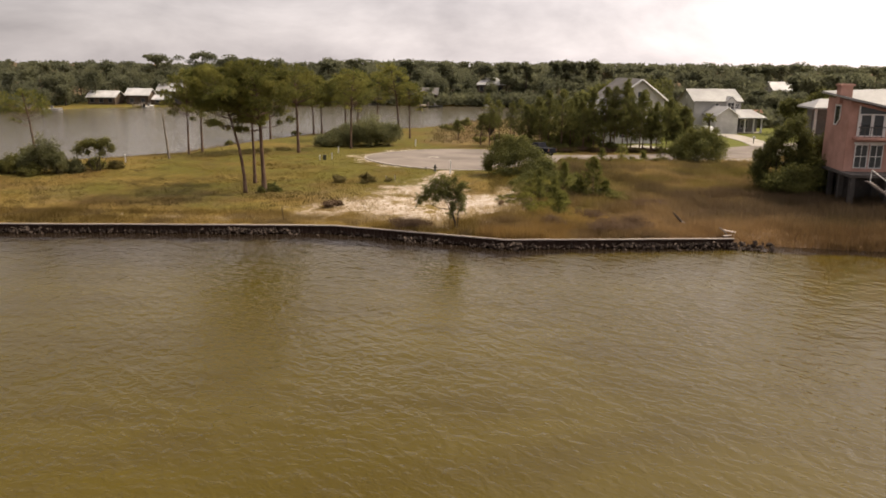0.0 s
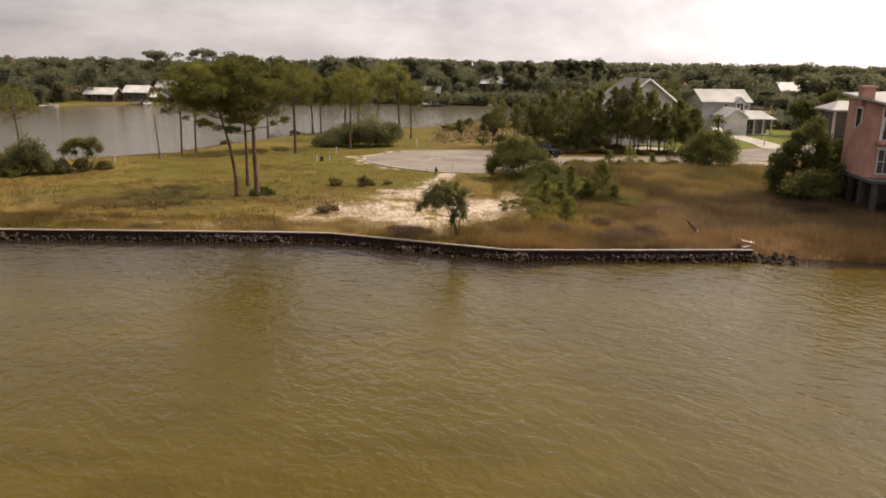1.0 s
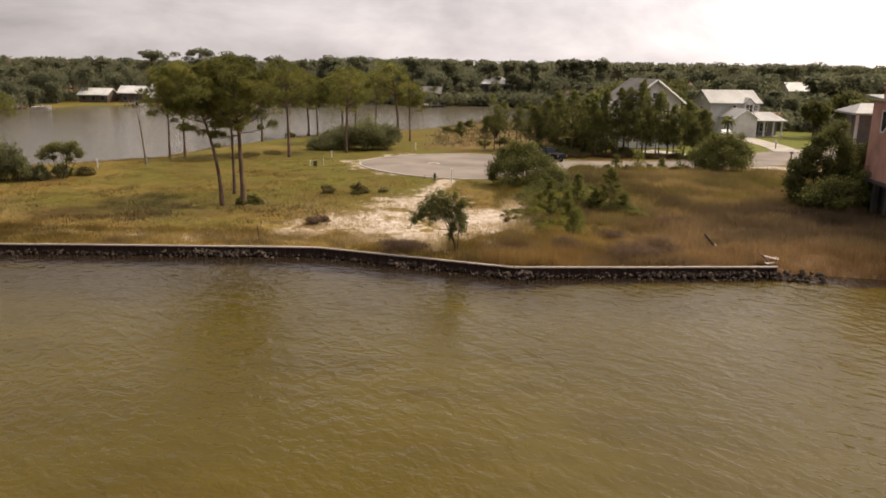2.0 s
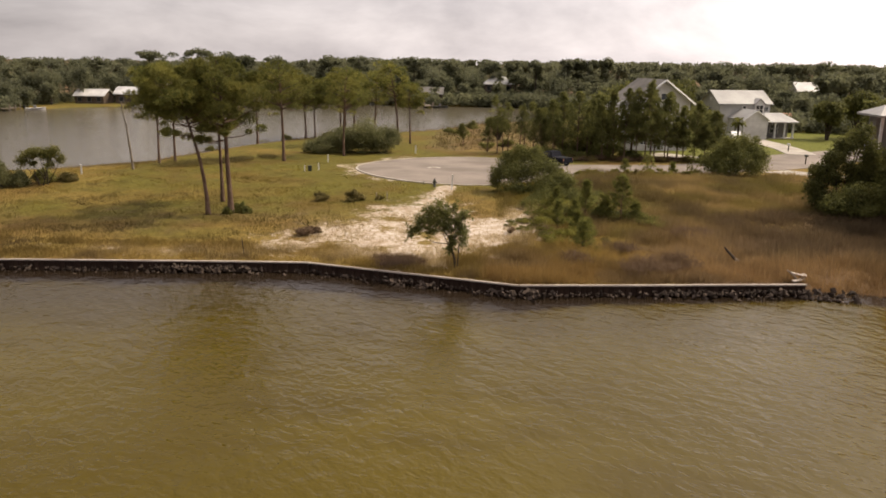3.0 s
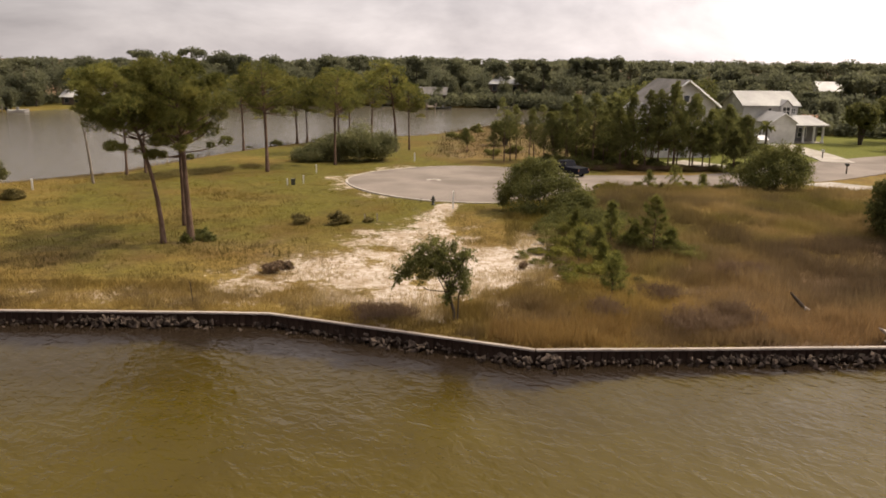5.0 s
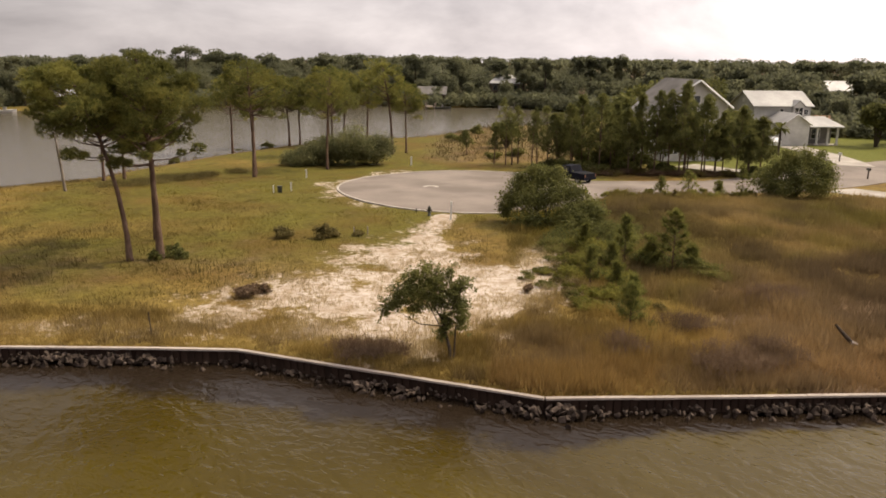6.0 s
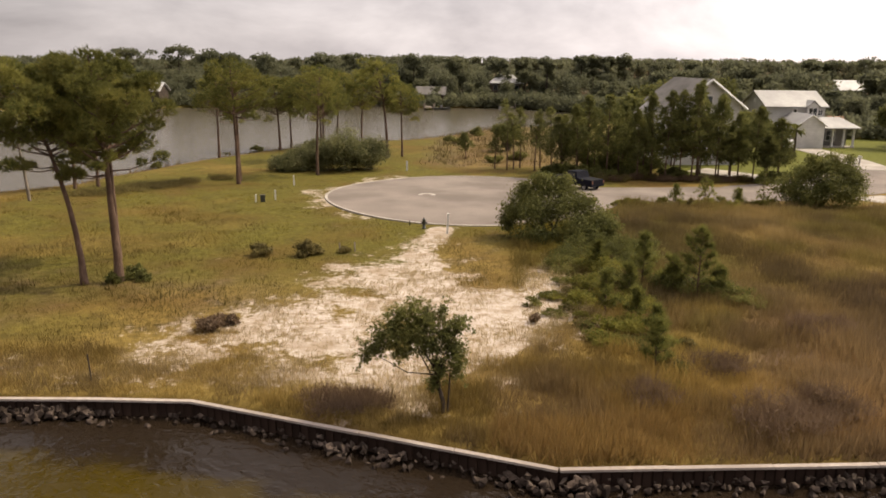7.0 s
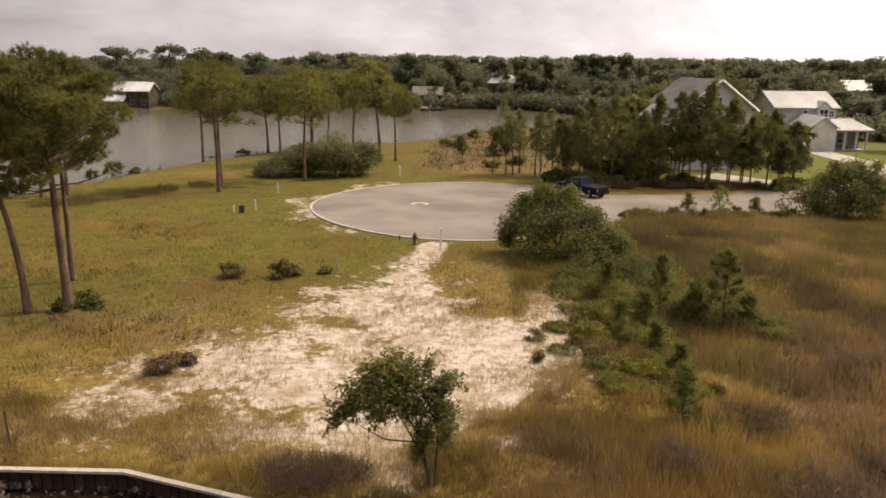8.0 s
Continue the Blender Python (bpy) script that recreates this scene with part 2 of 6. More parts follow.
M_BARK_DARK = surface("oak_bark", (0.055, 0.042, 0.032), (0.12, 0.095, 0.075), 14.0, 1.0, 0.9, 0.6, stretch=(1, 1, 0.3))
M_SNAG = surface("weathered_wood", (0.16, 0.13, 0.10), (0.30, 0.26, 0.21), 12.0, 1.0, 0.85, 0.4, stretch=(1, 1, 0.15))
M_ASPHALT = surface("worn_asphalt", (0.205, 0.172, 0.147), (0.29, 0.25, 0.215), 22.0, 0.16, 0.9, 0.3, spread=0.3)
M_CONCRETE = surface("pale_concrete", (0.38, 0.345, 0.30), (0.50, 0.455, 0.40), 6.0, 0.4, 0.85, 0.2)
M_ROCK = surface("riprap_rock", (0.028, 0.019, 0.014), (0.170, 0.130, 0.102), 3.0, 1.3, 0.9, 0.7, per_object=0.5, depth=0.03)
M_WALL_WOOD = surface("dark_wet_timber", (0.042, 0.025, 0.018), (0.08, 0.052, 0.038), 10.0, 1.2, 0.97, 0.4, per_object=0.25)
M_CAP_WOOD = surface("bleached_cap_timber", (0.34, 0.285, 0.245), (0.48, 0.42, 0.365), 7.0, 0.25, 0.8, 0.3, per_object=0.04)
M_WHITE = surface("white_paint", (0.74, 0.73, 0.70), (0.82, 0.81, 0.79), 5.0, 0.8, 0.6, 0.05)
M_DARK = surface("dark_green_metal", (0.03, 0.032, 0.026), (0.055, 0.055, 0.045), 9.0, 1.0, 0.5, 0.05)
M_SIDING = surface("pale_grey_siding", (0.50, 0.49, 0.47), (0.58, 0.57, 0.55), 1.6, 0.5, 0.7, 0.1, stretch=(0.05, 0.05, 5))
M_SIDING_WHITE = surface("white_siding", (0.58, 0.565, 0.54), (0.68, 0.665, 0.64), 1.6, 0.5, 0.7, 0.1, stretch=(0.05, 0.05, 5))
M_ROOF_GREY = surface("grey_shingle", (0.15, 0.14, 0.128), (0.22, 0.205, 0.19), 5.0, 0.4, 0.85, 0.3)
M_ROOF_METAL = surface("pale_metal_roof", (0.31, 0.30, 0.285), (0.385, 0.375, 0.355), 2.0, 0.3, 0.55, 0.1)
M_PINK = surface("pink_stucco", (0.50, 0.285, 0.225), (0.58, 0.345, 0.28), 7.0, 0.5, 0.9, 0.3)
M_ROOF_WHITE = surface("white_metal_roof", (0.56, 0.55, 0.53), (0.66, 0.65, 0.63), 2.0, 0.3, 0.55, 0.1)
# dark rails; under the deck its shade is put into this colour
M_RAIL_AND_PIER_SHADE = surface("dark_rail_and_pier_shade", (0.075, 0.068, 0.062), (0.13, 0.12, 0.11), 4.0, 0.5, 0.85, 0.2)
M_GREY_WALL = surface("grey_wall", (0.20, 0.19, 0.185), (0.28, 0.27, 0.26), 4.0, 0.5, 0.8, 0.15)
M_BROWN_WALL = surface("brown_timber_wall", (0.10, 0.075, 0.055), (0.17, 0.13, 0.10), 4.0, 0.5, 0.8, 0.2)
M_CLAY = surface("orange_clay_roof", (0.20, 0.105, 0.068), (0.27, 0.145, 0.095), 4.0, 0.5, 0.85, 0.2)
M_TRUCK = surface("dark_blue_car_paint", (0.006, 0.007, 0.014), (0.010, 0.011, 0.020), 3.0, 1.0, 0.72, 0.0)
M_CAR_WHITE = surface("white_car_paint", (0.72, 0.72, 0.71), (0.8, 0.8, 0.79), 3.0, 1.0, 0.25, 0.0)
M_RUBBER = surface("black_rubber", (0.015, 0.015, 0.015), (0.03, 0.03, 0.028), 12.0, 2.0, 0.8, 0.1)
M_RIM = surface("grey_alloy", (0.35, 0.35, 0.35), (0.5, 0.5, 0.5), 8.0, 2.0, 0.35, 0.0, metal=0.8)
M_GLASS, _nt, _p = node_material("dark_window_glass")
_p.inputs["Base Color"].default_value = (0.03, 0.035, 0.04, 1)
_p.inputs["Roughness"].default_value = 0.08
_p.inputs["Specular IOR Level"].default_value = 0.7


def ground_material():
    m, nt, p = node_material("shore_ground")
    att = nt.nodes.new("ShaderNodeVertexColor")
    att.layer_name = "zone"
    sep = nt.nodes.new("ShaderNodeSeparateColor")
    nt.links.new(att.outputs["Color"], sep.inputs[0])
    fine = noise_node(nt, 2.4, 9.0, 0.72)
    mid = noise_node(nt, 0.55, 5.0, 0.6)
    big = noise_node(nt, 0.13, 5.0, 0.6)
    dry = mix_rgb(nt, ramp(nt, fine, 0.3, 0.7), (0.126, 0.088, 0.022), (0.242, 0.170, 0.047))
    green = mix_rgb(nt, ramp(nt, fine, 0.3, 0.72), (0.074, 0.066, 0.013), (0.152, 0.130, 0.025))
    marsh = mix_rgb(nt, ramp(nt, fine, 0.3, 0.7), (0.100, 0.064, 0.036), (0.20, 0.134, 0.080))
    sand = mix_rgb(nt, ramp(nt, fine, 0.25, 0.75), (0.40, 0.33, 0.265), (0.58, 0.51, 0.44))
    sand = mix_rgb(nt, ramp(nt, mid, 0.45, 0.75), sand, (0.33, 0.255, 0.175))
    litter = noise_node(nt, 1.6, 8.0, 0.70, stretch=(0.85, 1.2, 1))
    sand = mix_rgb(nt, ramp(nt, litter, 0.47, 0.66), sand, (0.255, 0.188, 0.115))

    def edge(channel, amount, lo, hi):
        a = nt.nodes.new("ShaderNodeMath")
        a.operation = "MULTIPLY_ADD"
        nt.links.new(fine, a.inputs[0])
        a.inputs[1].default_value = amount
        nt.links.new(sep.outputs[channel], a.inputs[2])
        b = nt.nodes.new("ShaderNodeMath")
        b.operation = "MULTIPLY_ADD"
        nt.links.new(mid, b.inputs[0])
        b.inputs[1].default_value = amount
        nt.links.new(a.outputs[0], b.inputs[2])
        return ramp(nt, b.outputs[0], lo + amount, hi + amount)
    c = mix_rgb(nt, edge("Green", 0.5, 0.2, 0.8), dry, green)
    c = mix_rgb(nt, ramp(nt, mid, 0.48, 0.70), c, mix_rgb(nt, 0.5, c, (0.06, 0.048, 0.014)))
    c = mix_rgb(nt, edge("Blue", 0.5, 0.25, 0.75), c, marsh)
    c = mix_rgb(nt, ramp(nt, big, 0.42, 0.68), c, mix_rgb(nt, 0.55, c, (0.12, 0.066, 0.020)))
    c = mix_rgb(nt, ramp(nt, sep.outputs["Green"], 1.2, 1.8), c, mix_rgb(nt, ramp(nt, fine, 0.3, 0.7), (0.085, 0.092, 0.018), (0.150, 0.152, 0.032)))
    c = mix_rgb(nt, edge("Red", 1.5, 0.36, 0.66), c, sand)
    nt.links.new(c, p.inputs["Base Color"])
    p.inputs["Roughness"].default_value = 0.95
    p.inputs["Specular IOR Level"].default_value = 0.1
    b = nt.nodes.new("ShaderNodeBump")
    b.inputs["Strength"].default_value, b.inputs["Distance"].default_value = 0.7, 0.12
    nt.links.new(fine, b.inputs["Height"])
    nt.links.new(b.outputs[0], p.inputs["Normal"])
    return m


def grass_material():
    """Blades take their tone from the patch they grow in, each blade a little different."""
    m, nt, p = node_material("grass_blades")
    att = nt.nodes.new("ShaderNodeVertexColor")
    att.layer_name = "tone"
    isl = nt.nodes.new("ShaderNodeNewGeometry").outputs["Random Per Island"]
    mr = nt.nodes.new("ShaderNodeMapRange")
    mr.inputs["To Min"].default_value, mr.inputs["To Max"].default_value = 0.75, 1.22
    nt.links.new(isl, mr.inputs["Value"])
    hsv = nt.nodes.new("ShaderNodeHueSaturation")
    nt.links.new(mr.outputs[0], hsv.inputs["Value"])
    nt.links.new(att.outputs["Color"], hsv.inputs["Color"])
    nt.links.new(hsv.outputs[0], p.inputs["Base Color"])
    p.inputs["Roughness"].default_value = 0.7
    p.inputs["Specular IOR Level"].default_value = 0.2
    t = nt.nodes.new("ShaderNodeBsdfTranslucent")
    nt.links.new(hsv.outputs[0], t.inputs["Color"])
    mx = nt.nodes.new("ShaderNodeMixShader")
    mx.inputs[0].default_value = 0.42
    nt.links.new(p.outputs[0], mx.inputs[1])
    nt.links.new(t.outputs[0], mx.inputs[2])
    nt.links.new(mx.outputs[0], nt.nodes["Material Output"].inputs["Surface"])
    return m


def water_material():
    """Shallow, silty water: olive body, wind ripples, sky on its surface."""
    m, nt, p = node_material("silty_water")
    big = noise_node(nt, 0.05, 4.0, 0.55)
    mid = noise_node(nt, 0.25, 4.0, 0.55, stretch=(0.6, 1.4, 1))
    c = mix_rgb(nt, ramp(nt, big, 0.35, 0.65), (0.066, 0.047, 0.002), (0.082, 0.059, 0.003))
    c = mix_rgb(nt, ramp(nt, mid, 0.4, 0.7), c, (0.063, 0.044, 0.002))
    # shoaling silt; along the wall sunken rock and the wall's dark reflection, painted in
    att = nt.nodes.new("ShaderNodeVertexColor")
    att.layer_name = "bed_and_reflection"
    sep = nt.nodes.new("ShaderNodeSeparateColor")
    nt.links.new(att.outputs["Color"], sep.inputs[0])
    # lagoon: the sky's grey reflection put into the body colour
    c = mix_rgb(nt, sep.outputs["Blue"], c, (0.125, 0.110, 0.085))
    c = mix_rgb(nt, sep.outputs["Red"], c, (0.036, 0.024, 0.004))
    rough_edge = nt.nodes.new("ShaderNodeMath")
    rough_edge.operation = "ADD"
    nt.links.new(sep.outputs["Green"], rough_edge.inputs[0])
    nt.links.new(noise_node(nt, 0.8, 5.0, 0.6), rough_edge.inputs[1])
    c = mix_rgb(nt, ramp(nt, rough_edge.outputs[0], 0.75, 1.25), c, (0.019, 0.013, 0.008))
    nt.links.new(c, p.inputs["Base Color"])
    p.inputs["Roughness"].default_value = 0.08
    p.inputs["IOR"].default_value = 1.33
    p.inputs["Specular IOR Level"].default_value = 0.40
    waves = []
    for scale, turn, amount, stretch in ((0.30, -20, 0.55, (1.6, 1, 1)), (1.15, -45, 0.85, (1.35, 0.9, 1)), (2.9, -32, 0.38, (1.35, 0.9, 1)), (7.5, -50, 0.14, (1.3, 0.9, 1))):
        n = nt.nodes.new("ShaderNodeTexNoise")
        mp = nt.nodes.new("ShaderNodeMapping")
        mp.vector_type = "TEXTURE"
        mp.inputs["Scale"].default_value, mp.inputs["Rotation"].default_value = stretch, (0, 0, radians(turn))
        nt.links.new(nt.nodes.new("ShaderNodeTexCoord").outputs["Object"], mp.inputs["Vector"])
        nt.links.new(mp.outputs[0], n.inputs["Vector"])
        n.inputs["Scale"].default_value, n.inputs["Detail"].default_value, n.inputs["Distortion"].default_value = scale, 2.0, 0.4
        f = nt.nodes.new("ShaderNodeMath")
        f.operation = "MULTIPLY_ADD"
        nt.links.new(n.outputs[0], f.inputs[0])
        f.inputs[1].default_value = amount
        if waves:
            nt.links.new(waves[-1], f.inputs[2])
        else:
            f.inputs[2].default_value = 0.0
        waves.append(f.outputs[0])
    b = nt.nodes.new("ShaderNodeBump")
    b.inputs["Strength"].default_value, b.inputs["Distance"].default_value = 1.0, 0.098
    nt.links.new(waves[-1], b.inputs["Height"])
    nt.links.new(b.outputs[0], p.inputs["Normal"])
    return m


M_GROUND, M_GRASS, M_WATER = ground_material(), grass_material(), water_material()

# ---- the lie of the land ----
WATER_Z = -0.56
WALL_LINE = [(-75, 53.2), (-35.4, 55.5), (-13.7, 56.8), (-9.8, 56.9), (3.0, 53.0), (19.6, 54.7)]
LAND = [(-400, 46), *WALL_LINE, (21.5, 54.6), (29.7, 53.4), (45, 50), (400, 40), (400, 1600), (-400, 1600), (-400, 150),
        (-160, 168), (-113, 194), (-102, 211), (-88, 220), (-60, 238), (-35, 248), (-13, 237), (5, 243), (20, 237), (31, 225), (30, 205), (18, 190),
        (5, 182), (-1, 175), (-5, 166), (-11, 157.5), (-17.5, 153.5), (-24, 147), (-30, 140), (-36, 127), (-40.5, 112), (-41.5, 104), (-46.0, 94), (-54, 90), (-66, 82), (-400, 70)]
SLOPE_Y = [0, 57, 61, 76, 85, 93, 102, 112, 141, 183, 1200]
SLOPE_Z = [0, 0, 0.06, 0.30, 0.67, 0.61, 0.18, -0.26, -0.38, -0.2, 0.4]
PAD_X, PAD_Y, PAD_RX, PAD_RY = -0.4, 100.3, 12.9, 15.0
ROAD_MID = [(6, 102.0), (10, 102.3), (18, 103.2), (26, 105.2), (33, 109), (40, 115), (48, 122), (60, 130), (80, 138), (120, 146)]
ROAD_HALF = 5.4
SAND = [(-19, 58.0), (-16, 61), (-12, 66), (-10, 69.5), (-7.8, 74), (-5, 77), (-3.9, 80), (-3.2, 84), (-1.2, 84.5), (-1.6, 80), (-0.6, 77.6), (1.5, 79), (4.4, 78), (5.8, 73), (5.8, 66.5), (3.8, 62), (1.8, 57.6), (-2.5, 56.8), (-6, 57.4), (-10, 58.0)]
TURF_ISLAND = [(-1.2, 82.5), (-1.7, 79), (-2.3, 75), (-1.4, 72.4), (0.6, 71.0), (3.0, 71.6), (3.9, 74.0), (3.6, 78), (4.0, 81.5), (1.0, 83.5)]


def rise(y):
    return sum(np.interp(np.asarray(y, float) + o, SLOPE_Y, SLOPE_Z) for o in (-3, 0, 3)) / 3


def land_height(x, y):
    x, y = np.asarray(x, float), np.asarray(y, float)
    d = signed(x, y, LAND)
    walled = (y < 62) & (x < 20.3)
    reach = np.where(walled, 0.3, 3.5)
    inset = np.where(walled, 0.12, 0.0)
    z = WATER_Z - 0.05 + (rise(y) - WATER_Z + 0.05) * smooth(0, 1, (d - inset) / reach)
    z = np.where(d < inset, WATER_Z - 0.05 - np.minimum(2.0, (inset - d) * 0.55), z)
    return z + np.where(d > 2, (fbm(x, y, 5.0, 3) - 0.5) * 0.16, 0.0) * (y < 135)


def pad_distance(x, y):
    return np.hypot((np.asarray(x) - PAD_X) / PAD_RX, (np.asarray(y) - PAD_Y) / PAD_RY)


def rough_belt(x, y):
    """Where dull, darker rough grass grows between the lawn and the sand."""
    belt = smooth(0.18, 0.48, fbm(x, y, 6.0, 73)) * smooth(-4, -11, x) * smooth(82, 70, y) * smooth(60, 65, y)
    return np.maximum(belt, 0.8 * smooth(-1.0, 0.8, signed(x, y, TURF_ISLAND)))


def zones(x, y):
    """How sandy, green and marshy the ground is, 0 to 1."""
    x, y = np.asarray(x, float), np.asarray(y, float)
    n1, n2 = fbm(x, y, 7.0, 11), fbm(x, y, 2.2, 17)
    sand = 0.92 * smooth(-3.5, 4.0, signed(x, y, SAND) + (n1 - 0.5) * 5.0 + (n2 - 0.5) * 2.0)
    sand *= 1 - 0.42 * smooth(-5, -12, x) * smooth(68, 60, y)
    sand = np.maximum(sand, 0.85 * smooth(1.6, 0.5, line_distance(x, y, [(-2.3, 84), (-2.6, 79), (-3.4, 74), (-3.0, 68)])))
    sand *= 1 - (0.42 + 0.55 * smooth(0.35, 0.6, fbm(x, y, 1.6, 91))) * smooth(-1.6, 1.2, signed(x, y, TURF_ISLAND) + (n2 - 0.5) * 4)
    sand *= 1 - 0.42 * smooth(62.5, 57.5, y + (n1 - 0.5) * 4)
    sand *= 1 - 0.6 * smooth(0.40, 0.85, fbm(x, y, 3.2, 71))
    ring = pad_distance(x, y)
    sand = np.maximum(sand, 0.50 * smooth(1.20, 1.03, ring + (n2 - 0.5) * 0.4) * smooth(-4, -9, x))
    sand = np.maximum(sand, 0.30 * smooth(3.2, 0.4, np.abs(y - 59.6 + (n1 - 0.5) * 3)) * smooth(-40, -24, x) * (x < -8) * (0.4 + n1))
    green = smooth(5, -6, x + (n1 - 0.5) * 9) * smooth(60, 72, y + (n1 - 0.5) * 10) * (0.35 + 0.65 * smooth(-42, -22, x + (n1 - 0.5) * 12))
    green = np.maximum(green, 0.8 * smooth(62, 80, y) * smooth(14, 2, np.abs(x - 8) + (n1 - 0.5) * 6))
    green = np.maximum(green, 0.95 * smooth(9, 4, np.hypot(x - 29, (y - 86.5) * 1.9)))
    green = green * (0.52 + 1.0 * smooth(0.25, 0.65, fbm(x, y, 11.0, 51)) * (0.6 + 0.8 * fbm(x, y, 3.5, 53)))
    green *= 1 - 0.4 * smooth(7.5, 2.0, np.abs(signed(x, y, SAND) + 3.0) + (n2 - 0.5) * 5) * (x < -6)
    green = np.maximum(green, 0.75 * smooth(0.52, 0.72, fbm(x, y, 9.0, 57)) * (x > 4) * (y < 96) * smooth(58, 63, y))
    green = np.maximum(green, smooth(116, 124, y) * (x > 10))
    green = np.maximum(green, 0.7 * smooth(195, 210, y))
    marsh = smooth(8, 17, x + (n1 - 0.5) * 10) * smooth(80, 62, y + (n1 - 0.5) * 16)
    marsh = np.maximum(marsh, 0.5 * smooth(118, 126, y + (n1 - 0.5) * 6) * smooth(-14, -4, x) * (x < 16) * (y < 186))
    marsh = np.maximum(marsh, smooth(3.0, 0.6, signed(x, y, LAND)) * (y > 62) * (y < 185))
    marsh = np.maximum(marsh, smooth(256, 268, y))
    marsh = np.maximum(marsh, 0.4 * rough_belt(x, y))
    green = np.where(y > 256, 0, green)
    mown = (x > 22) & (x < 90) & (y > 119) & (y < 166)
    return np.stack([sand, np.where(mown, 2.0, np.clip(green, 0, 1)), np.clip(marsh, 0, 1)], -1)


def ground_sheet():
    xs = np.concatenate([np.linspace(-2200, -400, 10)[:-1], np.linspace(-400, -110, 16)[:-1], np.arange(-110, -56, 2.0), np.arange(-56, 40, 0.5), np.arange(40, 110, 2.0), np.linspace(110, 400, 16), np.linspace(500, 2200, 9)])
    ys = np.concatenate([[-900, -400, -150, -50, 0, 25, 40, 48], np.arange(50, 60, 0.25), np.arange(60, 126, 0.5), np.arange(126, 190, 1.5), np.arange(190, 262, 3.0), [275, 300, 340, 400, 500, 700, 1000, 1400, 2000, 3000]])
    X, Y = np.meshgrid(xs, ys)
    Z = land_height(np.clip(X, -399, 399), np.minimum(Y, 1500))
    sunk = (pad_distance(X, Y) < 0.985) | ((line_distance(X, Y, ROAD_MID) < ROAD_HALF - 0.5) & (X > 6))
    Z = Z - 0.12 * sunk
    V = np.stack([X, Y, Z], -1).reshape(-1, 3)
    w = len(xs)
    i = (np.arange(len(ys) - 1)[:, None] * w + np.arange(w - 1)[None]).ravel()
    F = np.stack([i, i + 1, i + w + 1, i + w], 1)
    me = np_mesh("ground", V, F, True)
    at = me.color_attributes.new("zone", "FLOAT_COLOR", "POINT")
    zz = zones(V[:, 0], V[:, 1])
    at.data.foreach_set("color", np.concatenate([zz, np.ones((len(zz), 1))], 1).astype(np.float32).ravel())
    return tagged(part("ground", me, M_GROUND), "sandy lawn and dry grass lots between two waters", "ground", kind="structure")


ground_sheet()


def water_sheet():
    xs = np.concatenate([np.linspace(-2300, -80, 10)[:-1], np.arange(-80, 60, 1.0), np.linspace(60, 2300, 10)])
    ys = np.concatenate([[-900, -300, -100, -40, 0, 15, 25], np.arange(30, 48, 1.0), np.arange(48, 60, 0.5), np.linspace(60, 260, 30), [400, 700, 1200]])
    X, Y = np.meshgrid(xs, ys)
    V = np.stack([X, Y, np.full_like(X, WATER_Z)], -1).reshape(-1, 3)
    w = len(xs)
    i = (np.arange(len(ys) - 1)[:, None] * w + np.arange(w - 1)[None]).ravel()
    me = np_mesh("water", V, np.stack([i, i + 1, i + w + 1, i + w], 1), True)
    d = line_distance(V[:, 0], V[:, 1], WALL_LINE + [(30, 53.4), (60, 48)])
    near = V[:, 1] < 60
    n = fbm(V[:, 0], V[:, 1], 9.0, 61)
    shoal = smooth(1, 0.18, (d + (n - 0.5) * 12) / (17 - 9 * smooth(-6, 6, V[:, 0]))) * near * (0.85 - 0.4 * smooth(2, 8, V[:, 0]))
    bed_and_reflection = smooth(4.8, 1.2, d * (1 + 0.9 * smooth(2, 8, V[:, 0])) + (fbm(V[:, 0], V[:, 1], 4.0, 63) - 0.5) * 2.5) * near
    at = me.color_attributes.new("bed_and_reflection", "FLOAT_COLOR", "POINT")
    # blue marks the lagoon, where the sky's reflection is painted grey
    at.data.foreach_set("color", np.stack([shoal, bed_and_reflection, 0.8 * (V[:, 1] > 66), 1 + 0 * d], 1).astype(np.float32).ravel())
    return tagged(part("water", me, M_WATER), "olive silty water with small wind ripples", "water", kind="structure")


water_sheet()


def slab(rings):
    """A paved sheet that lies on the land: rows of points across it."""
    rows = [np.array([(x, y, float(rise(y)) + 0.035) for x, y in r]) for r in rings]
    n, w = len(rows), len(rows[0])
    topv = np.concatenate(rows)
    V = np.concatenate([topv, topv - (0, 0, 0.25)])
    F = []
    for a in range(n - 1):
        for b in range(w - 1):
            F.append([a * w + b, a * w + b + 1, (a + 1) * w + b + 1, (a + 1) * w + b])
    m = n * w
    edge = [b for b in range(w)] + [a * w + w - 1 for a in range(1, n)] + [(n - 1) * w + b for b in range(w - 2, -1, -1)] + [a * w for a in range(n - 2, 0, -1)]
    for k in range(len(edge)):
        a, b = edge[k], edge[(k + 1) % len(edge)]
        F.append([b, a, a + m, b + m])
    return V, np.array(F)


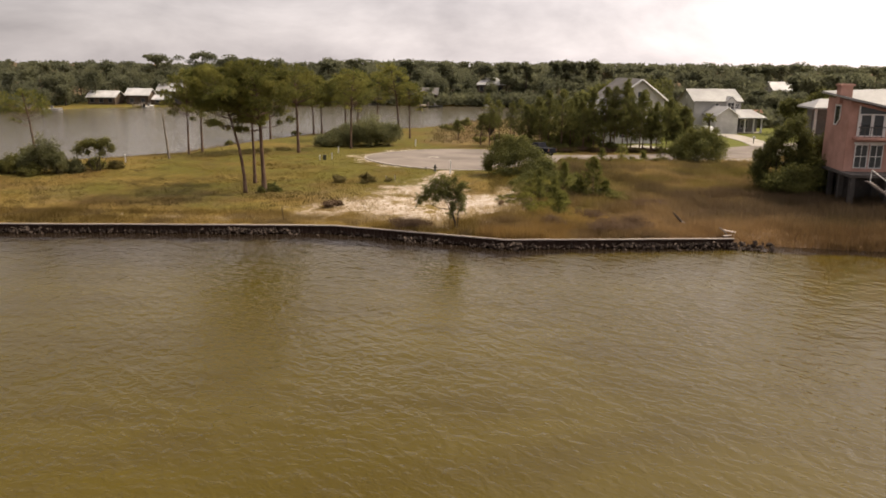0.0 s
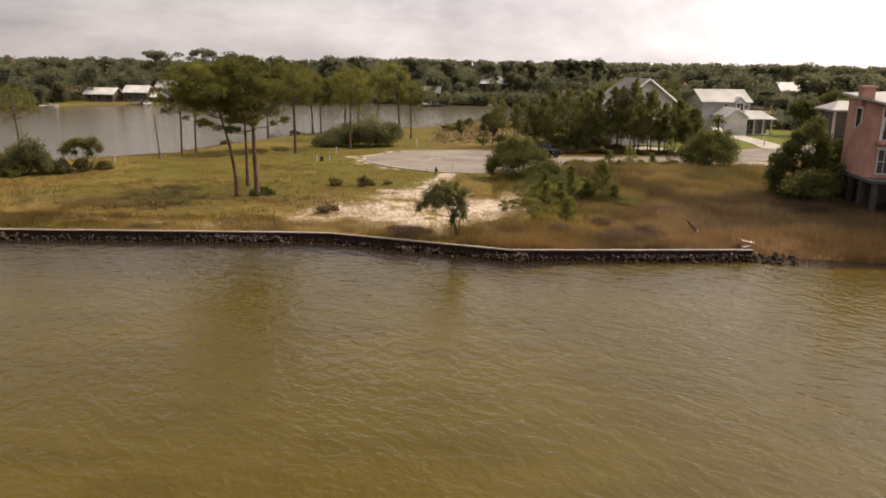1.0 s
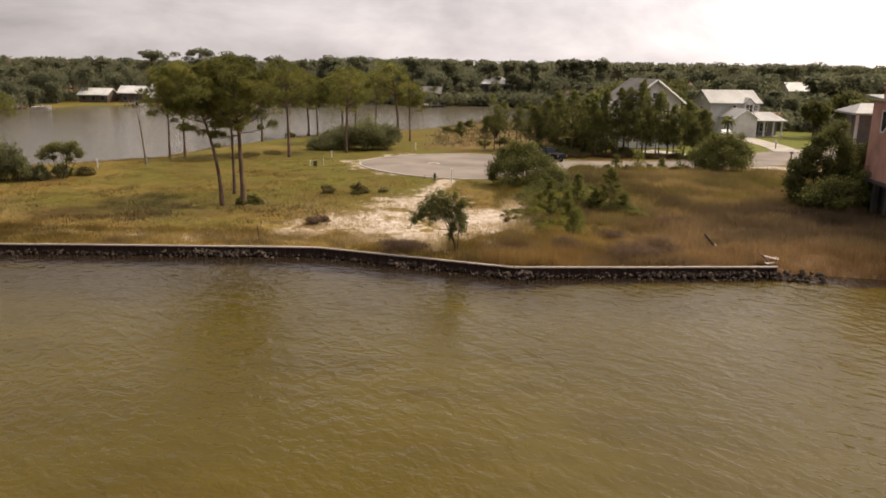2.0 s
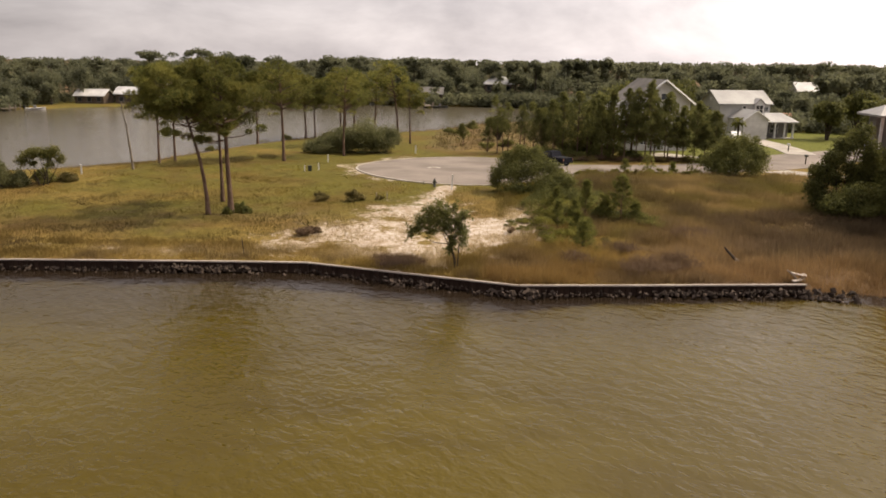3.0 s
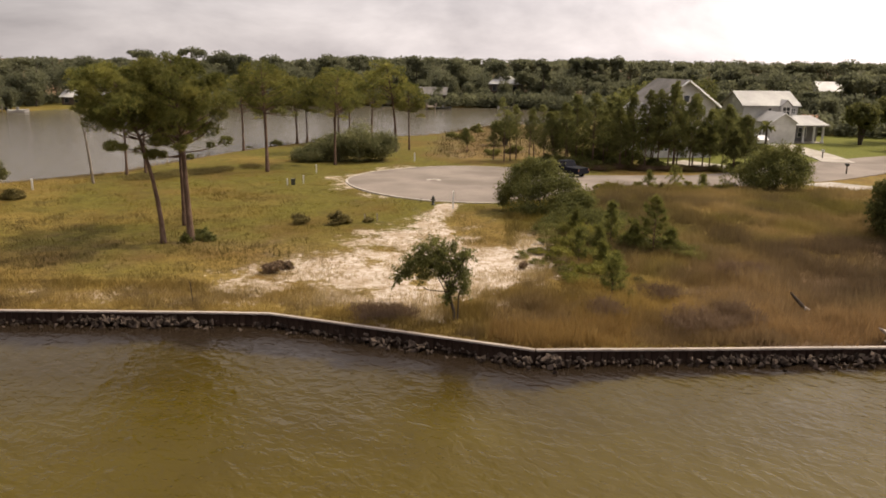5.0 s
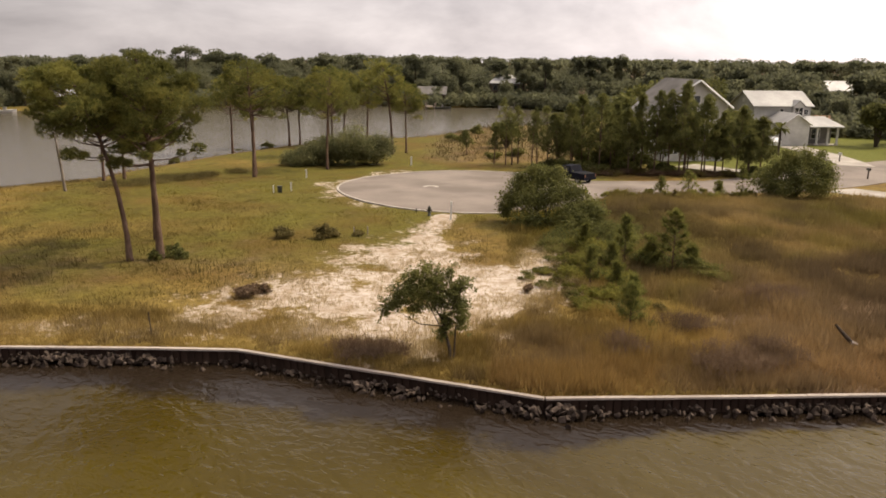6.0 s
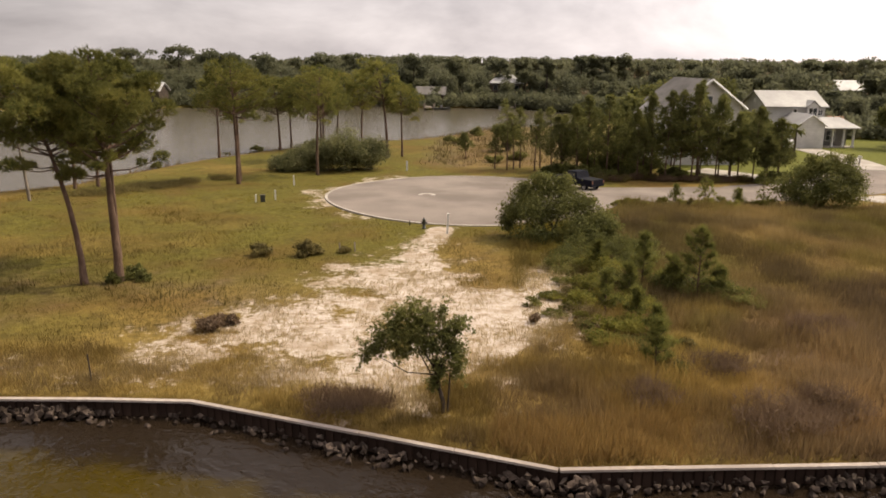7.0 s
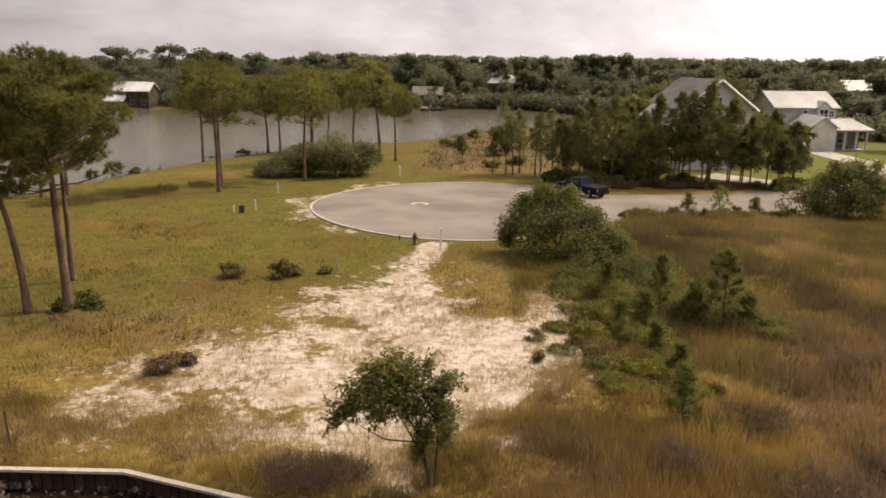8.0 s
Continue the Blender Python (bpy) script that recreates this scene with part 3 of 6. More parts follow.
def turning_pad():
    V, F = [], []
    for ri, r in enumerate((1.0, 0.985, 0.75, 0.5, 0.25, 0.05)):
        for k in range(96):
            a = k / 96 * 2 * math.pi
            x, y = PAD_X + PAD_RX * r * math.cos(a), PAD_Y + PAD_RY * r * math.sin(a)
            V.append((x, y, float(rise(y)) + 0.04))
    for ri in range(5):
        for k in range(96):
            F.append([ri * 96 + k, ri * 96 + (k + 1) % 96, (ri + 1) * 96 + (k + 1) % 96, (ri + 1) * 96 + k])
    b = len(V)
    V += [(v[0], v[1], v[2] - 0.3) for v in V[:96]]
    F += [[(k + 1) % 96, k, b + k, b + (k + 1) % 96] for k in range(96)]
    quads = np.array(F)
    pad = tagged(part("road", (np.array(V), [quads, np.array([[5 * 96 + k for k in range(96)]])]), M_ASPHALT), "round grey asphalt turning circle at the end of the street", "road", kind="structure")
    # kerb ring of pale concrete
    kv, kf = [], []
    steps = [k for k in range(0, 145) if 22 < k * 2.5 < 322]
    for k in steps:
        a = radians(k * 2.5)
        for rr, dz in ((0.12, -0.1), (0.12, 0.065), (-0.10, 0.065), (-0.10, -0.1)):
            x, y = PAD_X + (PAD_RX + rr) * math.cos(a), PAD_Y + (PAD_RY + rr) * math.sin(a)
            kv.append((x, y, float(rise(y)) + dz))
    for i in range(len(steps) - 1):
        for j in range(4):
            kf.append([i * 4 + j, i * 4 + (j + 1) % 4, (i + 1) * 4 + (j + 1) % 4, (i + 1) * 4 + j])
    n = len(steps) * 4 - 4
    kf += [[3, 2, 1, 0], [n, n + 1, n + 2, n + 3]]
    tagged(part("kerb", (np.array(kv), np.array(kf)), M_CONCRETE), "low pale concrete kerb round the turning circle", "kerb", kind="structure")


turning_pad()


def offset_line(pts, d, step=1.5):
    """Points along a line, moved d to its left."""
    out = []
    for i in range(len(pts) - 1):
        a, b = np.array(pts[i], float), np.array(pts[i + 1], float)
        L = np.linalg.norm(b - a)
        for k in range(max(1, int(L / step))):
            out.append(a + (b - a) * k / max(1, int(L / step)))
    out.append(np.array(pts[-1], float))
    out = np.array(out)
    for _ in range(6):
        out[1:-1] = (out[:-2] + 2 * out[1:-1] + out[2:]) / 4
    t = np.gradient(out, axis=0)
    t /= np.linalg.norm(t, axis=1)[:, None]
    return out + np.stack([-t[:, 1], t[:, 0]], 1) * d


def strip(name, mid, half, lift, material, label, category="road"):
    cols = [offset_line(mid, d) for d in (-half, -half * 0.4, half * 0.4, half)]
    rows = [[tuple(c[i]) for c in cols] for i in range(len(cols[0]))]
    V, F = slab(rows)
    V[:, 2] += lift
    return tagged(part(name, (V, F[:, ::-1]), material), label, category, kind="structure")


strip("road", ROAD_MID, ROAD_HALF, -0.004, M_ASPHALT, "worn grey asphalt street with sandy edges")
strip("driveway", [(48.2, 126), (49.4, 133), (49.6, 140), (49.0, 149.6)], 2.1, 0.03, M_CONCRETE, "pale concrete driveway leading to a house", "driveway")
strip("driveway", [(36, 104), (39, 99), (45, 94)], 2.6, 0.02, M_CONCRETE, "pale concrete driveway apron beside the street", "driveway")
# invented driveway: its pale tone stands in for sunlit lawn between trunks
strip("driveway", [(33, 112), (31.5, 118), (26, 124)], 2.2, 0.02, M_CONCRETE, "pale concrete strip in place of sunlit lawn behind the pines", "driveway")


# ---- seawall and its rocks ----
def seawall():
    wall = tagged(new("seawall"), "low dark timber seawall with a bleached cap", "seawall", kind="structure")
    top = 0.095
    rr = random.Random(3)
    plank = None
    for i in range(len(WALL_LINE) - 1):
        a, b = Vector((*WALL_LINE[i], 0)), Vector((*WALL_LINE[i + 1], 0))
        d = (b - a).normalized()
        L = (b - a).length
        ang = math.degrees(math.atan2(d.y, d.x))
        face = part("wall_face", box(0, L, -0.06, 0.10, -2.2, top - 0.1), M_WALL_WOOD, wall)
        face.matrix_basis = pose(a.x, a.y, 0, 0, 0, ang)
        n = max(1, round(L / 3.6))
        for k in range(n):
            V, F = box(0.008, L / n - 0.008, -0.205, 0.0, top - 0.075, top)
            V[4:, 1] *= 0.95
            p = a + d * (L / n * k)
            m = pose(p.x, p.y, rr.uniform(-0.008, 0.008), 0, 0, ang + rr.uniform(-0.1, 0.1))
            V = V @ np.array(m.to_3x3()).T + np.array(m.translation)
            part("cap_board", (V, F), M_CAP_WOOD, wall)
        if i > 0:
            n = max(1, round(L / 0.32))
            if plank is None:
                plank = np_mesh("wall_board", *box(-0.13, 0.13, -0.11, -0.063, -1.8, top - 0.11))
                plank.materials.append(M_WALL_WOOD)
            for k in range(n):
                p = a + d * ((k + 0.5) * L / n)
                if p.x < -36:
                    continue
                ob = part("wall_board", plank, None, wall)
                ob.matrix_basis = pose(p.x, p.y, rr.uniform(-0.01, 0.01), rr.uniform(-0.6, 0.6), 0, ang)


seawall()


def rock_mesh(seed):
    r = np.random.default_rng(seed)
    bm = bmesh.new()
    for _ in range(10):
        v = r.normal(size=3)
        v /= np.linalg.norm(v)
        bm.verts.new(v * r.uniform(0.75, 1.1) * np.array([1.0, r.uniform(0.6, 0.9), r.uniform(0.5, 0.8)]) * 0.5)
    hull = bmesh.ops.convex_hull(bm, input=bm.verts)
    loose = [e for e in hull["geom_interior"] if isinstance(e, bmesh.types.BMVert)]
    if loose:
        bmesh.ops.delete(bm, geom=loose, context="VERTS")
    me = bpy.data.meshes.new("rock")
    bm.to_mesh(me)
    bm.free()
    me.materials.append(M_ROCK)
    return me


def revetment():
    base = tagged(new("rock_revetment"), "grey broken rocks piled along the foot of the seawall", "rocks", kind="structure")
    kinds = [rock_mesh(s) for s in range(12)]
    rr = random.Random(5)
    shapes = []
    for me in kinds:
        me.calc_loop_triangles()
        shapes.append((np.array([v.co[:] for v in me.vertices]), np.array([t.vertices[:] for t in me.loop_triangles])))
    seg = [(Vector((*WALL_LINE[i], 0)), Vector((*WALL_LINE[i + 1], 0))) for i in range(len(WALL_LINE) - 1)] + [(Vector((19.6, 54.7, 0)), Vector((22.2, 54.2, 0)))]
    rest, made = [], 0
    for a, b in seg:
        d = (b - a).normalized()
        out = Vector((d.y, -d.x, 0))
        L = (b - a).length
        for k in range(int(L * 24)):
            s = rr.uniform(0, L)
            p = a + d * s
            gap = vnoise(p.x, 0, 3.0, 9)
            if gap < 0.42 and rr.random() < 0.55:
                continue
            away = abs(rr.gauss(0, 0.36)) + 0.2
            if p.x > 19.6:
                away = rr.uniform(-0.3, 0.9) + 0.4
            size = rr.uniform(0.16, 0.46) * (0.75 + 0.5 * float(gap)) * (1.35 if rr.random() < 0.08 else 1)
            z = WATER_Z + 0.06 + 0.30 * (1 - away / 1.0) * (0.6 + 0.8 * float(gap)) + rr.uniform(-0.12, 0.06)
            if away > 1.25:
                continue
            q = p + out * away
            m = pose(q.x, q.y, z, rr.uniform(-40, 40), rr.uniform(-40, 40), rr.uniform(0, 360)) @ Matrix.Diagonal((size, size, size * 1.1, 1))
            j = rr.randrange(12)
            if made < 300 and -12 < p.x < 20 and k % 5 < 2 and away < 1.1:
                ob = part("rock", kinds[j], None, base)
                ob.matrix_basis = m
                made += 1
            else:
                v = shapes[j][0] @ np.array(m.to_3x3()).T + np.array(m.translation)
                rest.append((v, shapes[j][1]))
    tagged(part("small_rocks", joined(rest), M_ROCK, base), kind="stuff")


revetment()


# ---- trees and shrubs ----
def pine_shape(h, crown_r, base_at, branches, tufts, tuft=0.42, trunk_r=0.2, lean=(0, 0), form="umbrella", count=8, blade=0.16, pad=0.85, strays=3):
    """Trunk, limbs and needle crown of a pine, at the origin. Old pines carry rounded clumps under a domed top, with stray low limbs; young ones whorls of short shoots."""
    k = np.linspace(0, 1, 9)
    sway = rng.normal(0, 0.10, (9, 2)).cumsum(0) * (h / 12) * 0.45
    path = np.stack([lean[0] * k ** 2.0 + sway[:, 0] * k, lean[1] * k ** 2.0 + sway[:, 1] * k, k * h * 0.97], 1)
    path[0, 2] = -0.35
    radii = trunk_r * (1 - 0.78 * k)
    radii[0] *= 1.35
    trunk = tube(path, radii, 9)
    limbs, C, O = [], [], []

    def stem(f):
        return np.array([np.interp(f, k, path[:, j]) for j in range(3)])

    def limb(f, end, r0):
        at = stem(f)
        reach = np.linalg.norm(end[:2] - at[:2])
        a, b = at + (end - at) * 0.4, at + (end - at) * 0.75
        limbs.append(tube([at, a - (0, 0, 0.07 * reach), b - (0, 0, 0.05 * reach), end], [r0, r0 * 0.75, r0 * 0.55, r0 * 0.25], 5))

    def clump(hub, r, n, flat=0.72):
        d = directions(n, 0.35)
        C.append(hub + d * rng.uniform(0.15, 1, n)[:, None] ** 0.5 * r * np.array([1, 1, flat]) * rng.uniform(0.85, 1.15, 3))
        O.append(d)
    if form == "cone":
        for i in range(branches):
            u = (i + rng.uniform(0.1, 0.9)) / branches
            f = base_at + (0.985 - base_at) * u
            reach = crown_r * (1.04 - 0.92 * u) * rng.uniform(0.45, 1.1)
            a = i * 2.4 + rng.uniform(-0.5, 0.5)
            end = stem(f) + np.array([math.cos(a) * reach, math.sin(a) * reach, reach * rng.uniform(0.35, 0.9)])
            limb(f, end, max(0.02, trunk_r * 0.30 * (1 - 0.6 * u)))
            m = max(4, int(tufts * rng.uniform(0.6, 1.4)))
            along = end + (stem(f) - end) * (rng.uniform(0, 1, m) ** 1.9 * 0.75)[:, None]
            C.append(along + rng.normal(0, 0.45, (m, 3)) * np.array([pad, pad, pad * 0.55]) * (0.5 + 0.3 * (1 - u)))
            O.append(directions(m, 1.0))
    else:
        for i in range(branches):
            u = (i + rng.uniform(0.0, 1.0)) / branches
            a = i * 2.4 + rng.uniform(-0.7, 0.7)
            if form == "umbrella":
                # a dome that is widest a third of the way up
                wide = crown_r * math.sqrt(max(0.05, 1 - ((u - 0.42) / (0.66 if u > 0.42 else 0.56)) ** 2))
                reach = wide * math.sqrt(rng.uniform(0.30, 1.0)) * rng.uniform(0.82, 1.15)
                size = pad * rng.uniform(0.72, 1.25)
                drop = 0.5 * reach / h
            else:
                wide = crown_r * ((1.0 - 0.86 * u ** 1.5) if form == "column" else (1.1 - 0.98 * u)) * (0.55 + 0.45 * min(1, u * 5))
                reach = wide * rng.uniform(0.25, 1.1)
                size = pad * rng.uniform(0.65, 1.25) * (1.1 - 0.55 * u)
                drop = 0.3 * reach / h
            z = base_at + (0.975 - base_at) * u
            f = max(base_at * 0.86, z - drop)
            hub = stem(z) + np.array([math.cos(a) * reach, math.sin(a) * reach, 0])
            limb(f, hub, max(0.018, trunk_r * (0.34 if form == "umbrella" else 0.22) * (1 - 0.5 * u)))
            clump(hub, size, max(5, int(tufts * rng.uniform(0.7, 1.3))), 0.55 if form == "umbrella" else 0.75)
        if form == "umbrella":
            for i in range(strays):
                f = base_at * rng.uniform(0.76, 0.98)
                a, reach = rng.uniform(0, 6.28), crown_r * rng.uniform(0.45, 1.1)
                hub = stem(f) + np.array([math.cos(a) * reach, math.sin(a) * reach, reach * rng.uniform(-0.05, 0.3)])
                limb(f, hub, trunk_r * 0.22)
                clump(hub, pad * rng.uniform(0.4, 0.62), int(tufts * 0.4), 0.5)
                clump(hub + (stem(f) - hub) * 0.35, pad * rng.uniform(0.25, 0.4), int(tufts * 0.2), 0.5)
        clump(stem(0.985), pad * (0.9 if form == "umbrella" else 0.35), int(tufts * 0.8), 0.6)
    C, O = np.concatenate(C), np.concatenate(O)
    crown = needle_tufts(C, tuft, count, 0.5, blade, O)
    return joined([trunk]), joined(limbs), crown


def pine(at, label, h=12.0, crown_r=2.6, base_at=0.55, branches=30, tufts=34, group="", name="pine_tree", needles=None, **kw):
    trunk, limbs, crown = pine_shape(h, crown_r, base_at, branches, tufts, **kw)
    t = thing(name, at, label, "tree", group)
    part("trunk", trunk, M_BARK, t, "reddish-grey scaly pine trunk", True)
    tagged(part("branching", limbs, M_BARK, t, soft=True), kind="stuff")
    tagged(part("crown", crown, needles or M_PINE, t), kind="stuff")
    return t


def bush_shape(lobes, count, leaf, stems=5, stem_r=0.05, up=0.7, shell=0.45, long=0.6, foot=(0.25, 0.25), start=-0.2, outward=True, spiky=False):
    """Stems and a crown of leaves on several uneven lobes (x, y, z, rx, ry, rz)."""
    vol = np.array([l[3] * l[4] * l[5] for l in lobes]) ** 0.75
    pick = rng.choice(len(lobes), count, p=vol / vol.sum())
    Lb = np.array(lobes, float)[pick]
    d = directions(count)
    r = rng.uniform(0, 1, count)[:, None] ** shell
    lump = 1 + 0.18 * (np.sin(d[:, :1] * 5 + Lb[:, :1] * 3) * np.cos(d[:, 1:2] * 6 + Lb[:, 1:2] * 2) + 0.6 * np.sin(d[:, 2:3] * 9 + d[:, :1] * 7))
    C = Lb[:, :3] + d * r * lump * Lb[:, 3:6]
    C = C + rng.normal(0, 0.20, (count, 3)) * Lb[:, 3:6]
    C[:, 2] = np.maximum(C[:, 2], 0.04)
    if spiky:
        leaves = needle_tufts(C, leaf * 7, 2, 1.4, 0.05)
    else:
        leaves = leaf_cards(C, leaf, up, long, d if outward else None)
    st = []
    for i in range(stems):
        l = lobes[i % len(lobes)]
        foot_at = np.array([rng.normal(0, foot[0]) - (0.25 if start > 0 else 0), rng.normal(0, foot[1]), start])
        end = np.array(l[:3]) + rng.normal(0, 0.3, 3) * np.array(l[3:6])
        midp = foot_at * 0.6 + end * 0.4 + rng.normal(0, 0.12, 3)
        st.append(tube([foot_at, midp, end], [stem_r, stem_r * 0.75, stem_r * 0.3], 6))
    return joined(st), leaves


def bush(at, label, lobes, count=1500, leaf=0.12, name="shrub", category="shrub", material=None, group="", bark=None, **kw):
    stems, leaves = bush_shape(lobes, int(count * 2.0), leaf * 0.66, **kw)
    t = thing(name, at, label, category, group)
    tagged(part("branching", stems, bark or M_BARK_DARK, t, soft=True), kind="stuff")
    tagged(part("crown", leaves, material or M_OAK, t), kind="stuff")
    return t


def round_lobes(w, d, h, n, low=0.18):
    out = []
    for i in range(n):
        a, q = i * 2.4, math.sqrt((i + 0.5) / n) * 0.72
        f = 1 - 0.55 * q * q
        out.append((math.cos(a) * w * q, math.sin(a) * d * q, h * f * rng.uniform(low, 0.72), w * rng.uniform(0.30, 0.46), d * rng.uniform(0.30, 0.46), h * f * rng.uniform(0.2, 0.32)))
    return out


def gz(x, y):
    return float(land_height(np.array([x]), np.array([y]))[0])


def on(x, y, dz=0.0):
    return (x, y, gz(x, y) + dz)


# pines close to the seawall
pine(on(-20.75, 70.3), "tall slender pine on the lawn with dark crown", 11.8, 2.9, 0.66, 34, 150, lean=(-3.0, 0.3), trunk_r=0.18, tuft=0.27, count=10, blade=0.16, pad=0.84, strays=4)
pine(on(-19.15, 71.0), "tall pine with thick reddish trunk and broad crown", 12.3, 3.2, 0.62, 38, 150, lean=(-0.6, 0.2), trunk_r=0.23, tuft=0.27, count=10, blade=0.16, pad=0.88, strays=5)
pine(on(-21.25, 75.4), "tall slender pine standing behind two others", 11.2, 2.6, 0.60, 28, 130, lean=(-0.5, 0.4), trunk_r=0.17, tuft=0.28, count=9, blade=0.16, pad=0.80, strays=5)
# pines along the lagoon
ROW = [(-36.6, 99.3, 10.6, 2.6, 0.15), (-35.6, 101.6, 11.0, 2.7, 0.16), (-23.5, 105.8, 11.8, 3.0, 0.2), (-24.2, 108.6, 11.0, 2.6, 0.17),
       (-33.5, 129.5, 10.5, 2.6, 0.18), (-28.0, 139.0, 10.2, 2.6, 0.18), (-27.0, 141.5, 9.6, 2.3, 0.16), (-22.4, 140.5, 10.8, 2.6, 0.18),
       (-20.5, 142.5, 10.6, 2.4, 0.17), (-17.5, 114.6, 12.0, 2.8, 0.17), (-16.6, 140.0, 11.2, 2.8, 0.18), (-19.5, 128.0, 11.0, 2.6, 0.17), (-11.7, 130.0, 12.0, 2.9, 0.21), (-10.0, 132.2, 9.4, 2.2, 0.15)]
for i, (x, y, h, r, tr) in enumerate(ROW):
    pine(on(x, y), "tall bare-trunked pine beside the lagoon" if y < 120 else "tall pine near the lagoon's edge, seen against water", h * rng.uniform(0.97, 1.06), r * rng.uniform(1.02, 1.25), rng.uniform(0.57, 0.66), 26, 62, group="pines along the lagoon", trunk_r=tr, count=8, blade=0.17, pad=0.85, strays=int(rng.integers(2, 6)),
         lean=(-1.6 if i == 12 else rng.uniform(-0.6, 0.6), rng.uniform(-0.5, 0.5)), tuft=0.34)
pine(on(-49.6, 86.0), "leaning pine at the water's edge with flat thin crown", 8.2, 3.0, 0.70, 17, 40, lean=(-0.9, 0), trunk_r=0.16, tuft=0.34, strays=2)


# young pines by the street
def clump_pine(x, y, h, r, base=0.2, branches=34, tufts=30):
    pine(on(x, y), "dense dark young pine in a thicket beside the street", h * rng.uniform(0.9, 1.08), r * rng.uniform(1.05, 1.4), base, branches, tufts, group="pines beside the street", name="pine_tree", needles=M_PINE_STREET, form=str(rng.choice(["column", "spire"])), trunk_r=0.09, tuft=0.36, lean=(rng.uniform(-0.5, 0.5), 0), pad=0.56, blade=0.17, count=7)


for x, y, h, r in ((9.3, 117, 6.5, 1.7), (10.8, 116, 7.6, 1.7), (12.4, 119, 8.4, 1.9), (14.0, 115.5, 9.8, 1.8), (15.6, 117.5, 7.2, 1.7), (17.2, 114.8, 8.0, 1.5), (18.4, 118, 6.8, 1.8),
                   (20.2, 115, 9.0, 1.8), (21.6, 117.2, 8.2, 1.7), (22.9, 114.6, 11.2, 2.3), (23.9, 115.8, 10.6, 2.0), (21.9, 115.6, 9.8, 1.9), (26.6, 117.6, 9.0, 1.9), (28.4, 116.6, 8.0, 1.7), (32.2, 115.2, 7.4, 1.8), (24.2, 117.5, 9.4, 2.1), (25.6, 115.2, 8.6, 1.8), (27.4, 116, 6.2, 1.6), (29.4, 114.8, 8.4, 1.8), (31.2, 116.4, 6.4, 1.5), (30.4, 113.6, 5.6, 1.5), (33.0, 117.5, 5.8, 1.5), (16.4, 119.6, 8.6, 1.9), (19.0, 116.4, 8.8, 1.7)):
    clump_pine(x, y, h, r, rng.uniform(0.24, 0.38), 34, 30)
for x, y, h, r in ((11.6, 121.5, 6.6, 2.0), (13.6, 122, 7.4, 2.2), (16.4, 121, 6.6, 2.2), (19.4, 121.5, 6.2, 2.1), (22.2, 121, 7.4, 2.1), (9.8, 120.5, 6.4, 1.9), (25.4, 120.5, 6.6, 2.0), (28.4, 119.6, 5.6, 1.8)):
    clump_pine(x, y, h, r, rng.uniform(0.15, 0.3), 32, 32)
for x, y, w, h in ((10.5, 115.2, 1.7, 2.2), (13.4, 115.2, 1.8, 1.6), (8.4, 117, 1.6, 1.8), (17.0, 116.6, 1.8, 1.8), (21.0, 115.8, 1.8, 1.6), (13.4, 123.5, 2.2, 2.6), (17.5, 124.5, 2.4, 3.0), (30.6, 113.8, 1.5, 1.5), (32.0, 114.6, 1.6, 1.8), (19.2, 119.0, 2.0, 2.4), (14.6, 119.0, 2.0, 2.6)):
    bush(on(x, y), "low dark undergrowth at the feet of pines", round_lobes(w, w * 0.8, h, 8), int(1100 * w), 0.16, material=M_OAK, group="undergrowth beside the street", stem_r=0.02)
for i in range(20):
    x, y, w = 9.0 + i * 1.05 + rng.uniform(-0.5, 0.5), 113.4 + 0.03 * i + rng.uniform(-0.4, 1.6), rng.uniform(0.7, 1.3)
    bush(on(x, y), "dry brown brush in the shade under pines", round_lobes(w * 1.2, w, rng.uniform(0.4, 0.9), 6), int(420 * w), 0.10, "brush", "brush", M_DEAD if i % 3 else M_SCRUB, "dry brush under the pines", stems=7, stem_r=0.015, spiky=True)
for x, y, h, r in ((2.0, 122, 4.6, 1.1), (3.4, 120.8, 7.8, 1.5), (5.0, 123, 7.0, 1.4), (6.6, 121, 7.6, 1.6), (8.6, 122, 7.0, 1.5), (4.2, 121.6, 6.4, 1.2), (7.4, 123.4, 6.8, 1.3), (-1.6, 131, 3.6, 1.0)):
    clump_pine(x, y, h, r * 0.85, 0.42, 18, 18)


def oak(at, h, r, label, group="", count=6000, leaf=0.26, material=None):
    lob = []
    for i in range(11):
        a, q = i * 2.4, rng.uniform(0.2, 0.75)
        lob.append((math.cos(a) * r * q, math.sin(a) * r * q, h * rng.uniform(0.48, 0.86), r * rng.uniform(0.34, 0.5), r * rng.uniform(0.34, 0.5), h * rng.uniform(0.12, 0.19)))
    return bush(at, label, lob, count, leaf, "oak_tree", "tree", material or M_OAK, group, stems=8, stem_r=0.17, foot=(0.1, 0.1))


for x, y, h, r in ((20.5, 137, 8.4, 3.0), (27, 152, 9.4, 3.6), (33, 148, 9, 3.6), (38, 162, 10, 4.2), (4, 141, 4.0, 1.8), (36, 137, 7, 2.6), (62.5, 151, 7.6, 3.0), (67, 143, 8.2, 3.2), (70, 156, 9.0, 3.4)):
    oak(on(x, y), h, r, "dark green broadleaf tree behind the houses' lots", "trees round the houses", 3000, 0.40)


